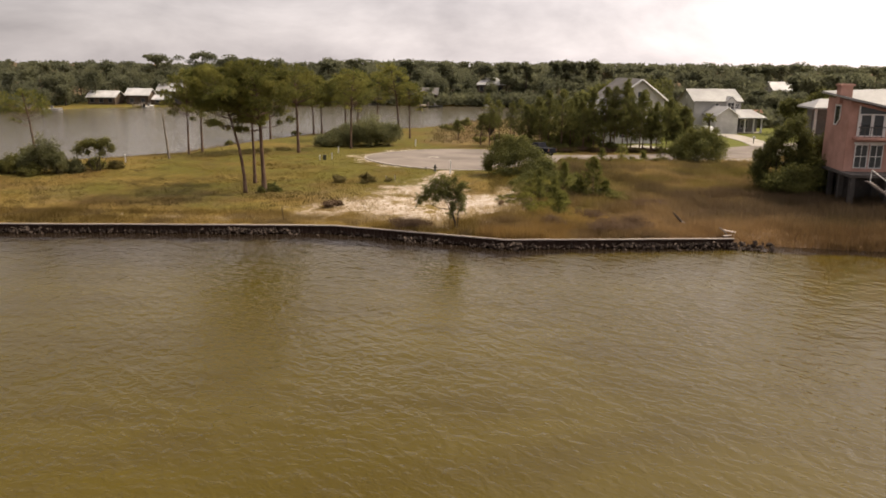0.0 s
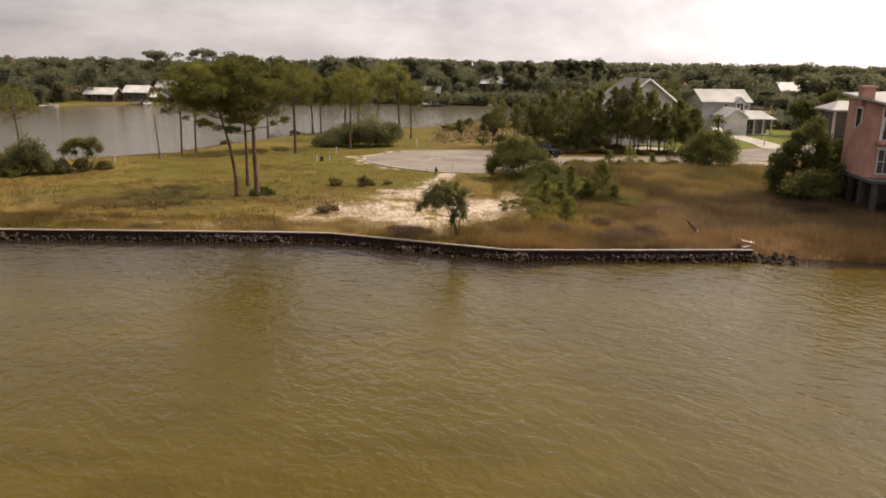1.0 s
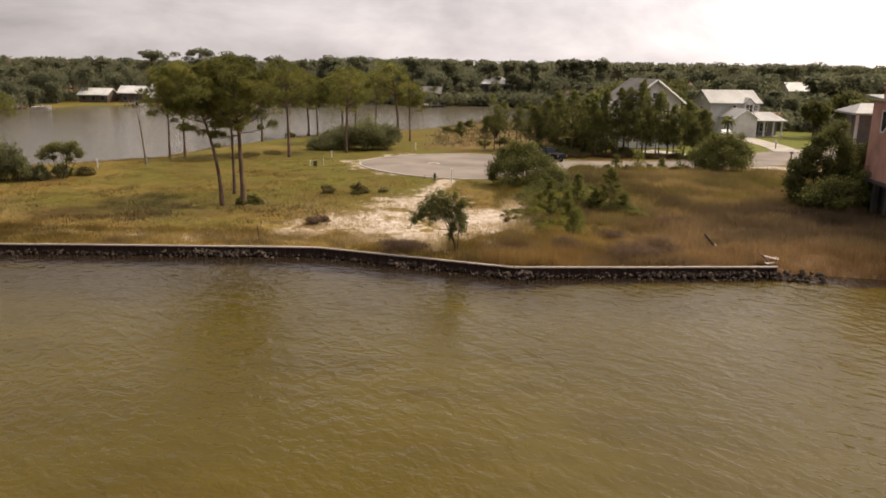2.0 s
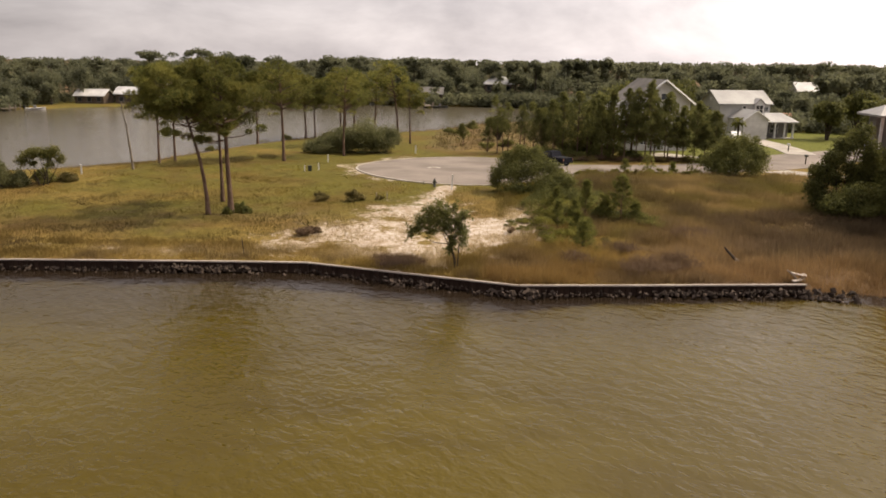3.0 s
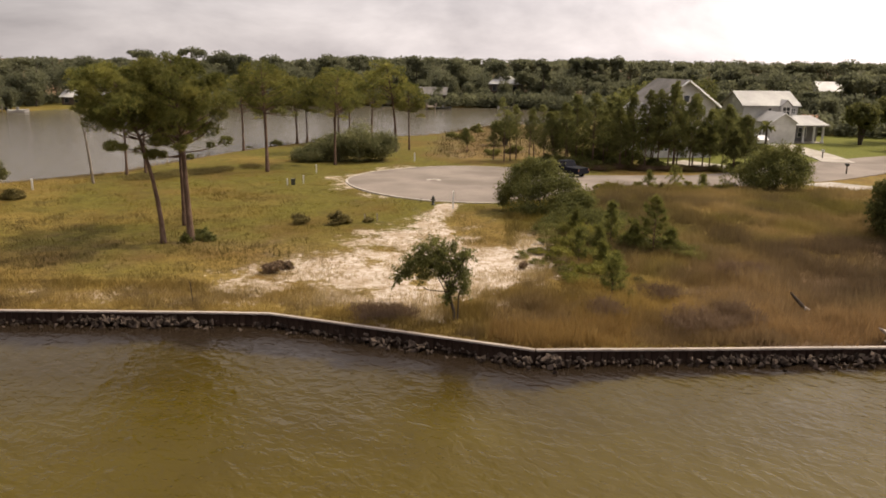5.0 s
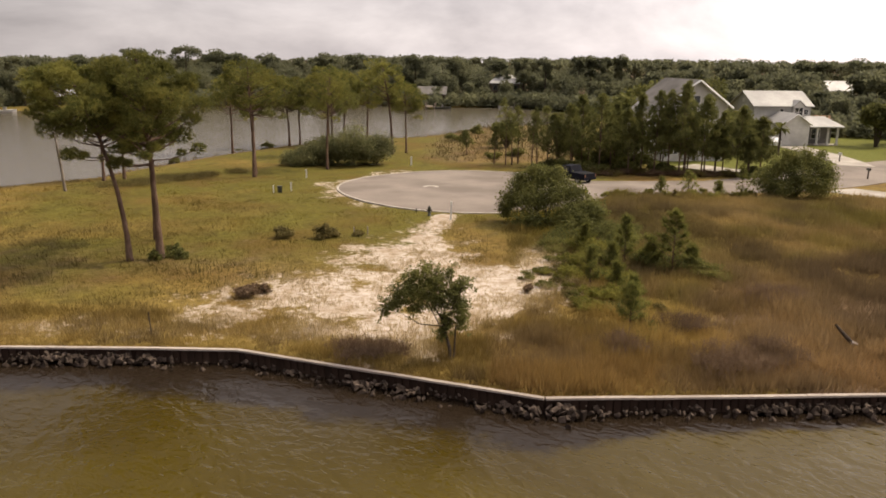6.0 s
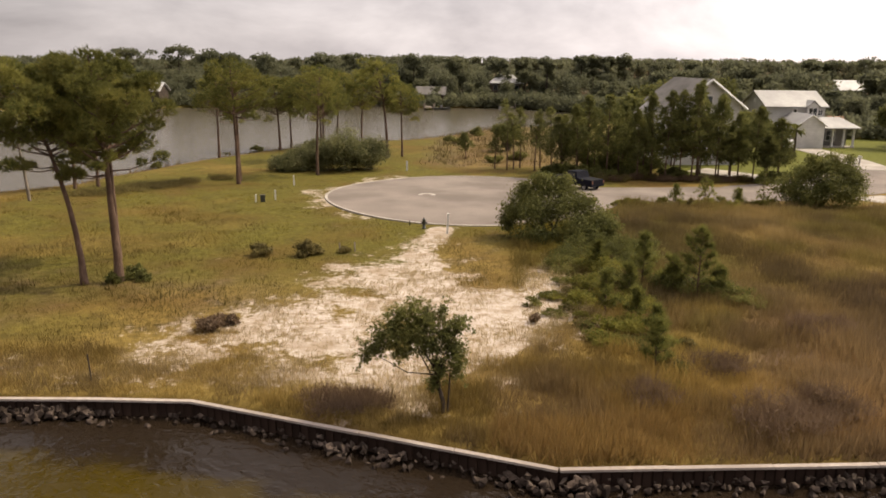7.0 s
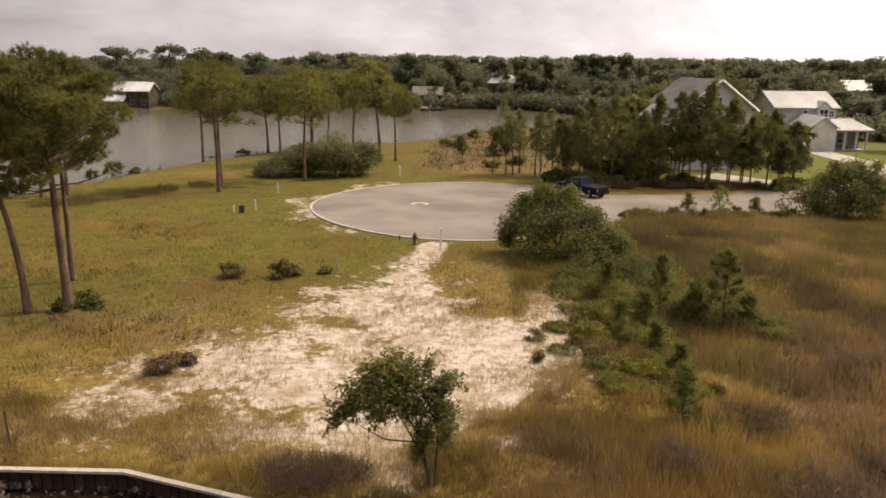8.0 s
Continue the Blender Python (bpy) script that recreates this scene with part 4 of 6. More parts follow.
# the small oak near the seawall
def small_oak():
    lob = [(-2.35, 0, 2.4, 0.45, 0.45, 0.4), (-1.9, 0, 2.95, 0.65, 0.6, 0.5), (-1.55, 0.1, 3.6, 0.38, 0.4, 0.35), (-1.2, 0, 2.9, 0.7, 0.6, 0.55), (-0.7, 0.1, 3.4, 0.55, 0.5, 0.5), (-0.6, 0, 2.6, 0.6, 0.5, 0.5),
           (0.1, 0, 2.95, 0.5, 0.5, 0.5), (0.42, 0, 3.35, 0.33, 0.35, 0.35), (0.35, 0, 2.3, 0.42, 0.45, 0.5), (0.42, 0, 1.65, 0.32, 0.35, 0.4), (-0.2, 0, 1.7, 0.33, 0.35, 0.6), (-0.35, 0, 1.1, 0.22, 0.25, 0.35),
           (-1.5, 0, 2.25, 0.4, 0.4, 0.25), (-0.1, 0.1, 3.7, 0.2, 0.2, 0.3), (-1.05, 0, 3.85, 0.22, 0.25, 0.28), (-2.75, 0, 2.05, 0.22, 0.25, 0.25)]
    stems, leaves = bush_shape(lob, 9500, 0.062, 12, 0.028, 0.6, 0.55, 0.5, (0.10, 0.08), 1.5)
    twigs, sprays = [stems], [leaves]
    for i in range(110):
        l = lob[int(rng.integers(0, len(lob)))]
        d = directions(1, 0.45)[0]
        a = np.array(l[:3]) + d * np.array(l[3:6]) * 0.6
        b = a + d * (np.array(l[3:6]) * 0.4 + rng.uniform(0.12, 0.42))
        twigs.append(tube([a, b], [0.008, 0.003], 4))
        q = rng.uniform(0.2, 1.05, 16)[:, None]
        sprays.append(leaf_cards(a + (b - a) * q + rng.normal(0, 0.05, (16, 3)), 0.062, 0.4, 0.5))
    stems, leaves = joined(twigs), joined(sprays)
    t = thing("oak_tree", on(-0.7, 56.6), "small wind-leaning oak with dark green leaves on bare sand", "tree")
    part("trunk", joined([tube([(0, 0, -0.3), (-0.05, 0, 0.5), (-0.25, 0.05, 1.2), (-0.35, 0.05, 1.8)], [0.11, 0.08, 0.065, 0.05], 8), tube([(0.1, 0.05, -0.3), (0.15, 0.05, 0.6), (0.2, 0, 1.5)], [0.045, 0.035, 0.03], 7)]), M_BARK_DARK, t, soft=True)
    tagged(part("branching", stems, M_BARK_DARK, t, soft=True), kind="stuff")
    tagged(part("crown", leaves, M_OAK, t), kind="stuff")


small_oak()


# the thicket beside the turning circle
bush(on(5.2, 82.5), "large dense oak bush at the edge of the turning circle", [(-1.6, 0.4, 2.7, 1.2, 1.2, 0.9), (-0.5, 0.8, 3.4, 1.1, 1.1, 0.8), (0.7, 0.4, 3.3, 1.0, 1.0, 0.8), (-2.5, 0, 1.8, 1.0, 1.0, 0.7), (-1.0, -0.8, 1.9, 1.4, 1.2, 1.0), (0.6, -1.0, 2.3, 1.2, 1.1, 0.9), (1.9, -0.4, 2.5, 1.1, 1.1, 0.7), (2.9, -1.4, 1.7, 1.1, 1.0, 0.7), (1.3, -2.2, 1.0, 1.3, 1.0, 0.8), (-1.0, -1.9, 0.6, 1.5, 0.9, 0.6), (2.6, -2.4, 0.8, 1.2, 0.9, 0.7), (-0.9, 0.3, 4.0, 0.5, 0.5, 0.4), (0.9, 0.6, 3.9, 0.5, 0.5, 0.4), (-1.9, 0.2, 3.4, 0.5, 0.5, 0.4), (-2.9, 0.2, 1.0, 0.7, 0.7, 0.7)], 12000, 0.125, "oak_bush", stems=9, stem_r=0.08)
bush(on(7.8, 80.6), "rounded green bush in the thicket", round_lobes(1.9, 1.7, 2.6, 9), 4200, 0.13, material=M_OAK, group="thicket bushes")
for x, y, w, h, mt in ((6.2, 77.2, 1.5, 1.7, M_OAK), (8.9, 78.0, 1.5, 1.9, M_OAK), (5.2, 75.0, 1.2, 1.0, M_MYRTLE), (7.4, 74.4, 1.4, 1.4, M_SHRUB), (9.6, 75.6, 1.3, 1.4, M_OAK), (6.3, 71.4, 1.2, 1.1, M_SHRUB), (8.0, 72.4, 1.1, 1.2, M_MYRTLE),
                       (8.3, 69.0, 1.2, 0.9, M_SHRUB), (7.2, 65.4, 1.1, 0.8, M_SHRUB), (6.0, 64.0, 0.9, 0.6, M_SHRUB), (8.0, 63.4, 0.9, 0.7, M_MYRTLE), (10.8, 71.6, 1.4, 1.3, M_OAK), (12.6, 71.0, 1.2, 1.1, M_OAK), (14.0, 70.2, 1.3, 0.7, M_MYRTLE), (10.4, 78.4, 1.3, 1.4, M_OAK), (5.6, 69.2, 0.9, 0.8, M_SHRUB)):
    lob = [(p[0], p[1], p[2], p[3] * 0.8, p[4] * 0.8, p[5] * 1.2) for p in round_lobes(w * 1.15, w * 1.15, h, 11)]
    bush(on(x, y), "dark green shrub in tall grass" if mt is M_OAK else "olive-green leafy shrub in tall grass", lob, int(1150 * w), 0.085, material=mt, group="thicket bushes", stem_r=0.03, outward=False)


for i in range(34):
    f = i / 33
    x, y, w = 4.8 + 3.6 * math.sin(f * 9) * 0.5 + f * 2.4 + rng.uniform(-1.1, 1.1), 78 - f * 18 + rng.uniform(-0.8, 0.8), rng.uniform(0.4, 0.85)
    bush(on(x, y), "low olive-green shrub at the edge of the sand", round_lobes(w, w, rng.uniform(0.4, 0.8), 6), int(620 * w), 0.075, material=(M_SHRUB, M_SCRUB, M_MYRTLE)[i % 3], group="low thicket shrubs", stem_r=0.015, outward=False)


def young_pine(x, y, h, r):
    pine(on(x, y), "young bushy pine among grass and shrubs", h, r * 1.2, 0.10, int(12 + h * 4), int(7 + r * 8), group="young pines", needles=M_PINE_YOUNG, form="cone", trunk_r=0.05, tuft=0.34, count=11, pad=0.20, blade=0.10)


for x, y, h, r in ((11.8, 70.6, 3.7, 1.5), (9.3, 72.3, 3.0, 0.85), (6.6, 67.6, 2.3, 0.85), (7.6, 61.0, 2.2, 0.75), (7.9, 66.6, 1.7, 0.55), (8.2, 70.0, 1.9, 0.6), (10.7, 71.2, 2.0, 0.8), (7.2, 74.6, 1.9, 0.6), (8.4, 64.6, 1.5, 0.5), (13.0, 70.9, 1.6, 0.6)):
    young_pine(x, y, h, r)
for x, y, h, r in ((17.0, 97.2, 1.5, 0.7), (19.6, 97.6, 2.6, 1.0), (24.4, 97.4, 3.4, 1.1), (22.3, 97.2, 1.5, 0.6)):
    pine(on(x, y), "small pine sapling on the street's verge", h * rng.uniform(0.8, 1.15), r, 0.1, 13, 9, group="saplings on the verge", needles=M_PINE_YOUNG, form="column", trunk_r=0.035, tuft=0.32, pad=0.38)
bush(on(28.6, 96.4), "large rounded bush beside the street", [(-2.4, 0, 1.6, 1.3, 1.2, 1.1), (-1.3, 0.2, 2.8, 1.1, 1.1, 0.9), (-0.2, 0, 3.5, 1.0, 1.0, 0.9), (0.9, 0.3, 3.9, 0.8, 0.8, 0.7), (1.8, 0, 3.0, 1.2, 1.1, 0.9), (2.9, 0.2, 2.2, 1.0, 1.0, 1.0), (0.3, -0.8, 1.9, 1.5, 1.1, 1.2), (-1.2, -0.8, 1.1, 1.6, 1.1, 0.9), (2.0, -0.8, 1.2, 1.4, 1.1, 0.9), (-0.9, 0.3, 4.0, 0.45, 0.45, 0.5), (2.3, 0.2, 4.0, 0.4, 0.4, 0.5)], 9500, 0.14, material=M_OAK, stems=8, stem_r=0.07)

for i in range(26):
    x, y, w = 9.5 + i * 0.75 + rng.uniform(-0.7, 0.7), 95.9 + i * 0.06 + rng.uniform(-1.1, 0.6), rng.uniform(0.3, 0.8)
    bush(on(x, y), "scruffy weed clump on the street's verge", round_lobes(w, w, rng.uniform(0.3, 0.9), 5), int(600 * w), 0.10, material=M_SHRUB if i % 3 else M_SCRUB, group="weeds on the verge", stem_r=0.015)

# trees at the water's edge before the pink house
for x, y, lob, n in (
        (31.5, 77.5, [(-0.9, 0, 4.2, 0.9, 0.9, 0.9), (0.1, 0, 5.4, 1.0, 1.0, 0.9), (1.1, 0.2, 6.3, 1.0, 1.0, 0.8), (2.0, 0, 5.2, 0.9, 0.9, 0.9), (0.6, -0.4, 3.6, 0.9, 0.9, 0.8), (1.8, 0.3, 6.9, 0.6, 0.6, 0.5), (-0.4, 0.2, 2.6, 0.7, 0.7, 0.7), (-1.5, 0, 3.0, 0.5, 0.5, 0.6)], 4200),
        (35.2, 78.0, [(-0.6, 0, 3.4, 1.3, 1.2, 1.1), (0.6, 0, 4.4, 1.2, 1.2, 1.0), (1.7, 0.2, 5.3, 1.1, 1.1, 0.9), (2.4, 0, 4.2, 1.1, 1.1, 1.0), (0.9, -0.6, 2.6, 1.4, 1.2, 1.1), (2.4, 0.2, 6.0, 0.6, 0.6, 0.6), (2.8, -0.4, 2.6, 1.2, 1.1, 1.1)], 7200),
        (31.4, 74.6, [(-1.4, 0, 1.0, 1.2, 1.0, 0.8), (0.2, 0.2, 1.6, 1.5, 1.1, 1.1), (1.8, 0, 1.3, 1.3, 1.0, 1.0), (0.8, -0.5, 0.7, 1.6, 1.0, 0.6)], 5000),
        (29.7, 77.0, [(-0.5, 0, 2.0, 0.9, 0.9, 0.9), (0.4, 0.1, 3.2, 0.9, 0.9, 0.9), (0.9, 0, 4.6, 0.8, 0.8, 0.7), (-0.6, 0, 3.4, 0.6, 0.6, 0.6), (0.2, -0.3, 1.0, 1.2, 1.0, 0.8), (1.3, 0.2, 5.6, 0.5, 0.5, 0.5)], 4200),
        (33.4, 77.2, [(-0.8, 0, 2.2, 1.0, 0.9, 0.9), (0.4, 0.2, 3.4, 1.0, 1.0, 0.9), (1.2, 0, 2.2, 1.1, 1.0, 1.0), (0.2, 0, 4.5, 0.7, 0.7, 0.7)], 5200),
        (35.0, 75.4, [(-1.4, 0, 1.5, 1.4, 1.1, 1.1), (0.4, 0.2, 2.3, 1.5, 1.2, 1.2), (2.0, 0, 1.7, 1.3, 1.1, 1.2), (0.6, -0.5, 0.9, 1.8, 1.0, 0.8)], 6000)):
    bush(on(x, y), "tall ragged dark tree near the pink house" if y >= 77 else "dense dark thicket under trees near the pink house", lob, n, 0.15, "oak_tree" if y >= 77 else "oak_bush", "tree" if y >= 77 else "shrub", M_OAK, "trees by the pink house", stems=7, stem_r=0.08)


# shrubs by the lagoon
for x, y, w, h in ((-21.5, 117.5, 2.2, 2.8), (-18.4, 119.0, 2.8, 4.8), (-15.2, 118.5, 3.0, 5.8), (-12.6, 119.5, 2.4, 4.4)):
    bush(on(x, y), "rounded grey-green shrub between pine trunks", round_lobes(w * 1.08, w, h * 0.95, 19), int(2000 * w), 0.15, material=M_WILLOW, group="shrubs by the lagoon", outward=False)
for x, y, w, h, mt in ((-48.6, 79.0, 1.5, 1.9, M_MYRTLE), (-46.4, 79.6, 1.6, 2.8, M_WILLOW), (-44.8, 79.2, 1.8, 3.9, M_WILLOW), (-43.2, 79.4, 1.4, 2.3, M_WILLOW), (-47.6, 80.4, 1.7, 2.4, M_MYRTLE), (-45.6, 77.9, 1.3, 1.3, M_MYRTLE), (-41.9, 80.2, 1.0, 1.5, M_WILLOW), (-40.6, 82.0, 1.1, 1.3, M_MYRTLE), (-38.8, 83.0, 1.0, 0.9, M_SCRUB), (-50.4, 78.2, 1.5, 1.2, M_SCRUB)):
    bush(on(x, y), "rounded grey-green shrub at the water's edge" if mt is M_WILLOW else "low dark shrub at the water's edge", [(p[0], p[1], p[2] * 1.15, p[3], p[4], p[5] * 1.25) for p in round_lobes(w, w * 0.9, h, 13)], int(1500 * w), 0.14, material=mt, group="shrubs at the point", outward=False)
bush(on(-40.2, 81.2), "small umbrella-shaped tree at the water's edge", [(-1.9, 0, 2.2, 0.6, 0.6, 0.5), (-1.2, 0.2, 2.8, 0.8, 0.8, 0.5), (-0.3, -0.2, 3.1, 0.8, 0.8, 0.5), (0.5, 0.2, 2.7, 0.7, 0.8, 0.5), (1.1, 0.1, 3.2, 0.7, 0.7, 0.5), (1.8, 0, 2.5, 0.5, 0.5, 0.5), (0.9, -0.3, 1.9, 0.5, 0.5, 0.4), (-0.9, 0, 2.0, 0.4, 0.4, 0.3)], 2300, 0.13, "small_tree", "tree", M_MYRTLE, stems=8, stem_r=0.05)
for x, y, w, h in ((-12.9, 76.8, 0.85, 0.9), (-10.3, 76.9, 0.75, 1.2), (-9.6, 77.4, 0.6, 0.7), (-11.7, 64.3, 0.8, 0.8), (-11.0, 65.0, 0.45, 0.5), (-18.5, 71.7, 0.7, 1.0), (-19.3, 70.7, 0.55, 0.7), (-17.9, 71.2, 0.5, 0.6), (-8.0, 77.9, 0.5, 0.4), (3.1, 66.2, 0.3, 0.6)):
    bush(on(x, y), "low brownish-green scrubby shrub on the lawn", round_lobes(w, w, h, 8), int(700 * w), 0.11, material=M_OAK if x < -17 else M_DEAD if y < 70 else M_SCRUB, group="low shrubs", stem_r=0.02)
for x, y, w, h in ((-34, 134, 1.0, 0.9), (-31, 138, 1.0, 0.9), (-25, 143, 0.9, 0.8), (-37.4, 119, 0.7, 0.8), (-22, 128, 0.9, 1.0), (-4, 150, 1.6, 1.4), (2, 128, 1.2, 1.2), (5, 131, 1.4, 1.3), (-0.5, 162, 1.2, 1.8)):
    bush(on(x, y), "small shrub along the lagoon's marshy edge", round_lobes(w, w, h, 6), int(900 * w), 0.16, material=M_MYRTLE, group="shrubs along the shore", stem_r=0.02)
# last two: low brush that also stands in for the small oak's shadow
for x, y, w, h in ((10.8, 56.3, 1.7, 1.1), (9.7, 60.9, 1.5, 0.9), (6.9, 57.9, 1.1, 0.9), (12.9, 57.4, 1.5, 1.0), (15.9, 65.7, 1.6, 0.8), (-4.6, 56.7, 1.3, 0.8), (-3.4, 57.0, 0.9, 0.6)):
    bush(on(x, y), "grey-brown dead-looking brush in dry grass", round_lobes(w * 1.2, w, h, 9), int(400 * w), 0.10, "dead_brush", "brush", M_DEAD, "dead brush", stems=10, stem_r=0.015, spiky=True)

# added scrub, in place of the dark shadow of the lagoon pines
for x, y, w in ((-31.8, 96.0, 1.5), (-31.0, 98.6, 1.7), (-30.0, 101.4, 1.5), (-29.0, 103.4, 1.2), (-26.4, 109.2, 1.1), (-33.6, 95.0, 1.2), (-28.4, 106.2, 1.0)):
    bush(on(x, y), "low brown scrub added over the pines' shadow near the lagoon", round_lobes(w * 1.5, w * 1.2, 0.5, 8), int(260 * w), 0.10, "scrub", "brush", M_SCRUB, "brown scrub by the lagoon", stems=6, stem_r=0.015, spiky=True)


# ---- grass ----
def tone_of(x, y):
    z = zones(x, y)
    dry, green, marsh = np.array([0.345, 0.242, 0.072]), np.array([0.205, 0.178, 0.026]), np.array([0.315, 0.215, 0.105])
    c = dry + (green - dry) * z[:, 1:2] * 0.85
    c = c + (marsh - c) * z[:, 2:3]
    c = c * (0.58 + 0.5 * smooth(0.3, 0.7, fbm(x, y, 4.5, 23)) + 0.35 * smooth(0.3, 0.7, fbm(x, y, 14.0, 29)))[:, None]
    rust = smooth(0.5, 0.72, fbm(x, y, 8.0, 37))[:, None] * 0.2
    c = c + (c.mean(1)[:, None] * np.array([1.5, 0.95, 0.36]) - c) * rust
    russet = (smooth(61, 56, y + (fbm(x, y, 4.0, 45) - 0.5) * 5) * (x > 1))[:, None] * 0.55
    c = c + (np.array([0.255, 0.150, 0.062]) - c) * russet
    dull = smooth(0.50, 0.70, fbm(x, y, 3.0, 43))[:, None] * 0.6
    c = c + (np.array([0.165, 0.118, 0.070]) - c) * dull
    dim = rough_belt(x, y)[:, None] * 0.75
    c = c + (np.array([0.150, 0.124, 0.034]) - c) * dim
    tan = (smooth(66, 76, y) * (x > 7))[:, None]
    c = c + (c.mean(1)[:, None] * np.array([1.34, 1.0, 0.50]) - c) * tan * 0.6
    c = c * (1 - 0.16 * tan)
    far_reeds = smooth(112, 120, y)[:, None] * 0.75
    c = c + (np.array([0.140, 0.112, 0.052]) - c) * far_reeds
    lush = (smooth(0.54, 0.70, fbm(x, y, 5.0, 47)) * (x > 3) * smooth(58, 62, y))[:, None] * 0.45
    c = c + (np.array([0.21, 0.18, 0.038]) - c) * lush
    reed = fbm(x, y, 6.0, 79) - 0.5
    wet = (smooth(15.0, 20.0, x + reed * 6) * smooth(3, -3, y - 71 - (x - 19) * 0.7 + reed * 10) * smooth(58, 62, y + reed * 3))[:, None] * 0.85
    c = c + (np.array([0.130, 0.093, 0.056]) - c) * wet
    # shade of the pink house and its trees, put into the grass tone
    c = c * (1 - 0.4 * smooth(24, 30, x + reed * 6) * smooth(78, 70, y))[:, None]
    # left lawn darker: own olive tone plus the pines' shadow, painted in
    c = c * (1 - 0.08 * smooth(3, -2, x) - 0.24 * smooth(-5, -15, x))[:, None]
    straw = smooth(0.22, 0.52, z[:, 0:1]) * 0.8
    return c + (np.array([0.49, 0.39, 0.225]) - c) * straw, z


def grass(name, label, n, x0, x1, y0, y1, height, blades, keep, width=0.02, clump=0.14):
    x, y = rng.uniform(x0, x1, n), rng.uniform(y0, y1, n)
    c, z = tone_of(x, y)
    ok = rng.uniform(0, 1, n) < keep(x, y, z)
    ok &= (pad_distance(x, y) > 1.03) & ~((line_distance(x, y, ROAD_MID) < ROAD_HALF + 0.3) & (x > 6)) & (signed(x, y, LAND) > 0.45)
    x, y, c, z = x[ok], y[ok], c[ok], z[ok]
    n = len(x)
    hh = height(x, y, z) * rng.uniform(0.6, 1.3, n) * (0.62 + 0.76 * smooth(0.3, 0.7, fbm(x, y, 1.7, 83)))
    bx = np.repeat(x, blades) + rng.normal(0, clump, n * blades)
    by = np.repeat(y, blades) + rng.normal(0, clump, n * blades)
    bz = np.repeat(land_height(x, y), blades) - 0.03
    H = np.repeat(hh, blades) * rng.uniform(0.5, 1.15, n * blades)
    a = rng.uniform(0, 2 * np.pi, n * blades)
    wx, wy = np.cos(a) * width * (0.6 + H), np.sin(a) * width * (0.6 + H)
    tip = rng.normal(0, 0.28, (n * blades, 2)) * H[:, None]
    V = np.stack([np.stack([bx - wx, by - wy, bz], 1), np.stack([bx + wx, by + wy, bz], 1), np.stack([bx + tip[:, 0], by + tip[:, 1], bz + H], 1)], 1).reshape(-1, 3)
    me = np_mesh(name, V, np.arange(n * blades * 3).reshape(-1, 3))
    at = me.color_attributes.new("tone", "FLOAT_COLOR", "POINT")
    col = np.repeat(c, blades * 3, 0)
    at.data.foreach_set("color", np.concatenate([col, np.ones((len(col), 1))], 1).astype(np.float32).ravel())
    return tagged(part(name, me, M_GRASS), label, "grass", kind="stuff")


grass("tall_grass", "tall dry golden grass behind the seawall", 22000, -40, 21, 53, 61.5, lambda x, y, z: 0.55 - 0.25 * z[:, 0] - 0.2 * (x < -8), 7, lambda x, y, z: 1 - 0.8 * smooth(0.1, 0.7, z[:, 0]), 0.014)
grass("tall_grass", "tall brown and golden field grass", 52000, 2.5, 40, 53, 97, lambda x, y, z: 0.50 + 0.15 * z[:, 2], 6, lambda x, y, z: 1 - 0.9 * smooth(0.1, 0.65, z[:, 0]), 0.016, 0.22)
grass("lawn_grass", "short olive lawn grass with bare patches", 50000, -48, 5, 58, 118, lambda x, y, z: 0.14 + 0.16 * (1 - z[:, 1]), 5, lambda x, y, z: (1 - 0.93 * smooth(0.1, 0.65, z[:, 0])) * smooth(125, 70, y), 0.016, 0.22)
grass("sand_grass", "thin dry grass tufts on the sand", 15000, -17, 6, 57, 82, lambda x, y, z: 0.22 + 0 * x, 7, lambda x, y, z: smooth(0.35, 0.6, z[:, 0]) * (0.25 + smooth(0.45, 0.7, fbm(x, y, 1.6, 31))), 0.014, 0.09)
grass("marsh_grass", "reddish-brown marsh grass along the lagoon", 14000, -62, 20, 66, 180, lambda x, y, z: 0.40 + 0.2 * (y > 120), 5, lambda x, y, z: smooth(0.3, 0.6, z[:, 2]) * (y > 64) * (x < 20), 0.035, 0.3)

# ---- woods across the lagoon ----
WOODS_LINE = [(-330, 130), (-200, 165), (-150, 178), (-119, 203), (-106, 222), (-90, 231), (-60, 251), (-35, 260), (-13, 251), (5, 257), (22, 249), (40, 226), (50, 196), (64, 178), (90, 172), (130, 165), (240, 150)]

TALL_CROWNS = [(-136, 258, 11.4, 3.0), (-120.8, 258, 12.7, 2.8), (-104, 258, 14.9, 3.6), (-88.2, 258, 15.7, 4.2), (-79.4, 258, 14.7, 3.6), (-72.9, 258, 13.8, 3.0), (-64, 260, 13.8, 3.2), (-47.6, 262, 14.1, 3.0),
               (-38, 264, 14.1, 3.4), (-19.7, 258, 14.1, 3.0), (-7.7, 260, 13.3, 2.6), (5.3, 262, 12.9, 2.4), (11.3, 256, 13.3, 2.4), (17.9, 250, 13.5, 2.2), (27.5, 250, 13.9, 2.0), (30.4, 251, 14.1, 1.9),
               (34.4, 250, 13.7, 1.8), (39, 250, 14.4, 2.0), (49, 248, 12.6, 2.6), (54.3, 238, 12.7, 2.4), (64.1, 235, 13.1, 2.8), (83, 235, 13.4, 2.3), (87.9, 235, 13.3, 2.3), (97.3, 235, 14.0, 3.6), (108, 235, 13.2, 3.2)]


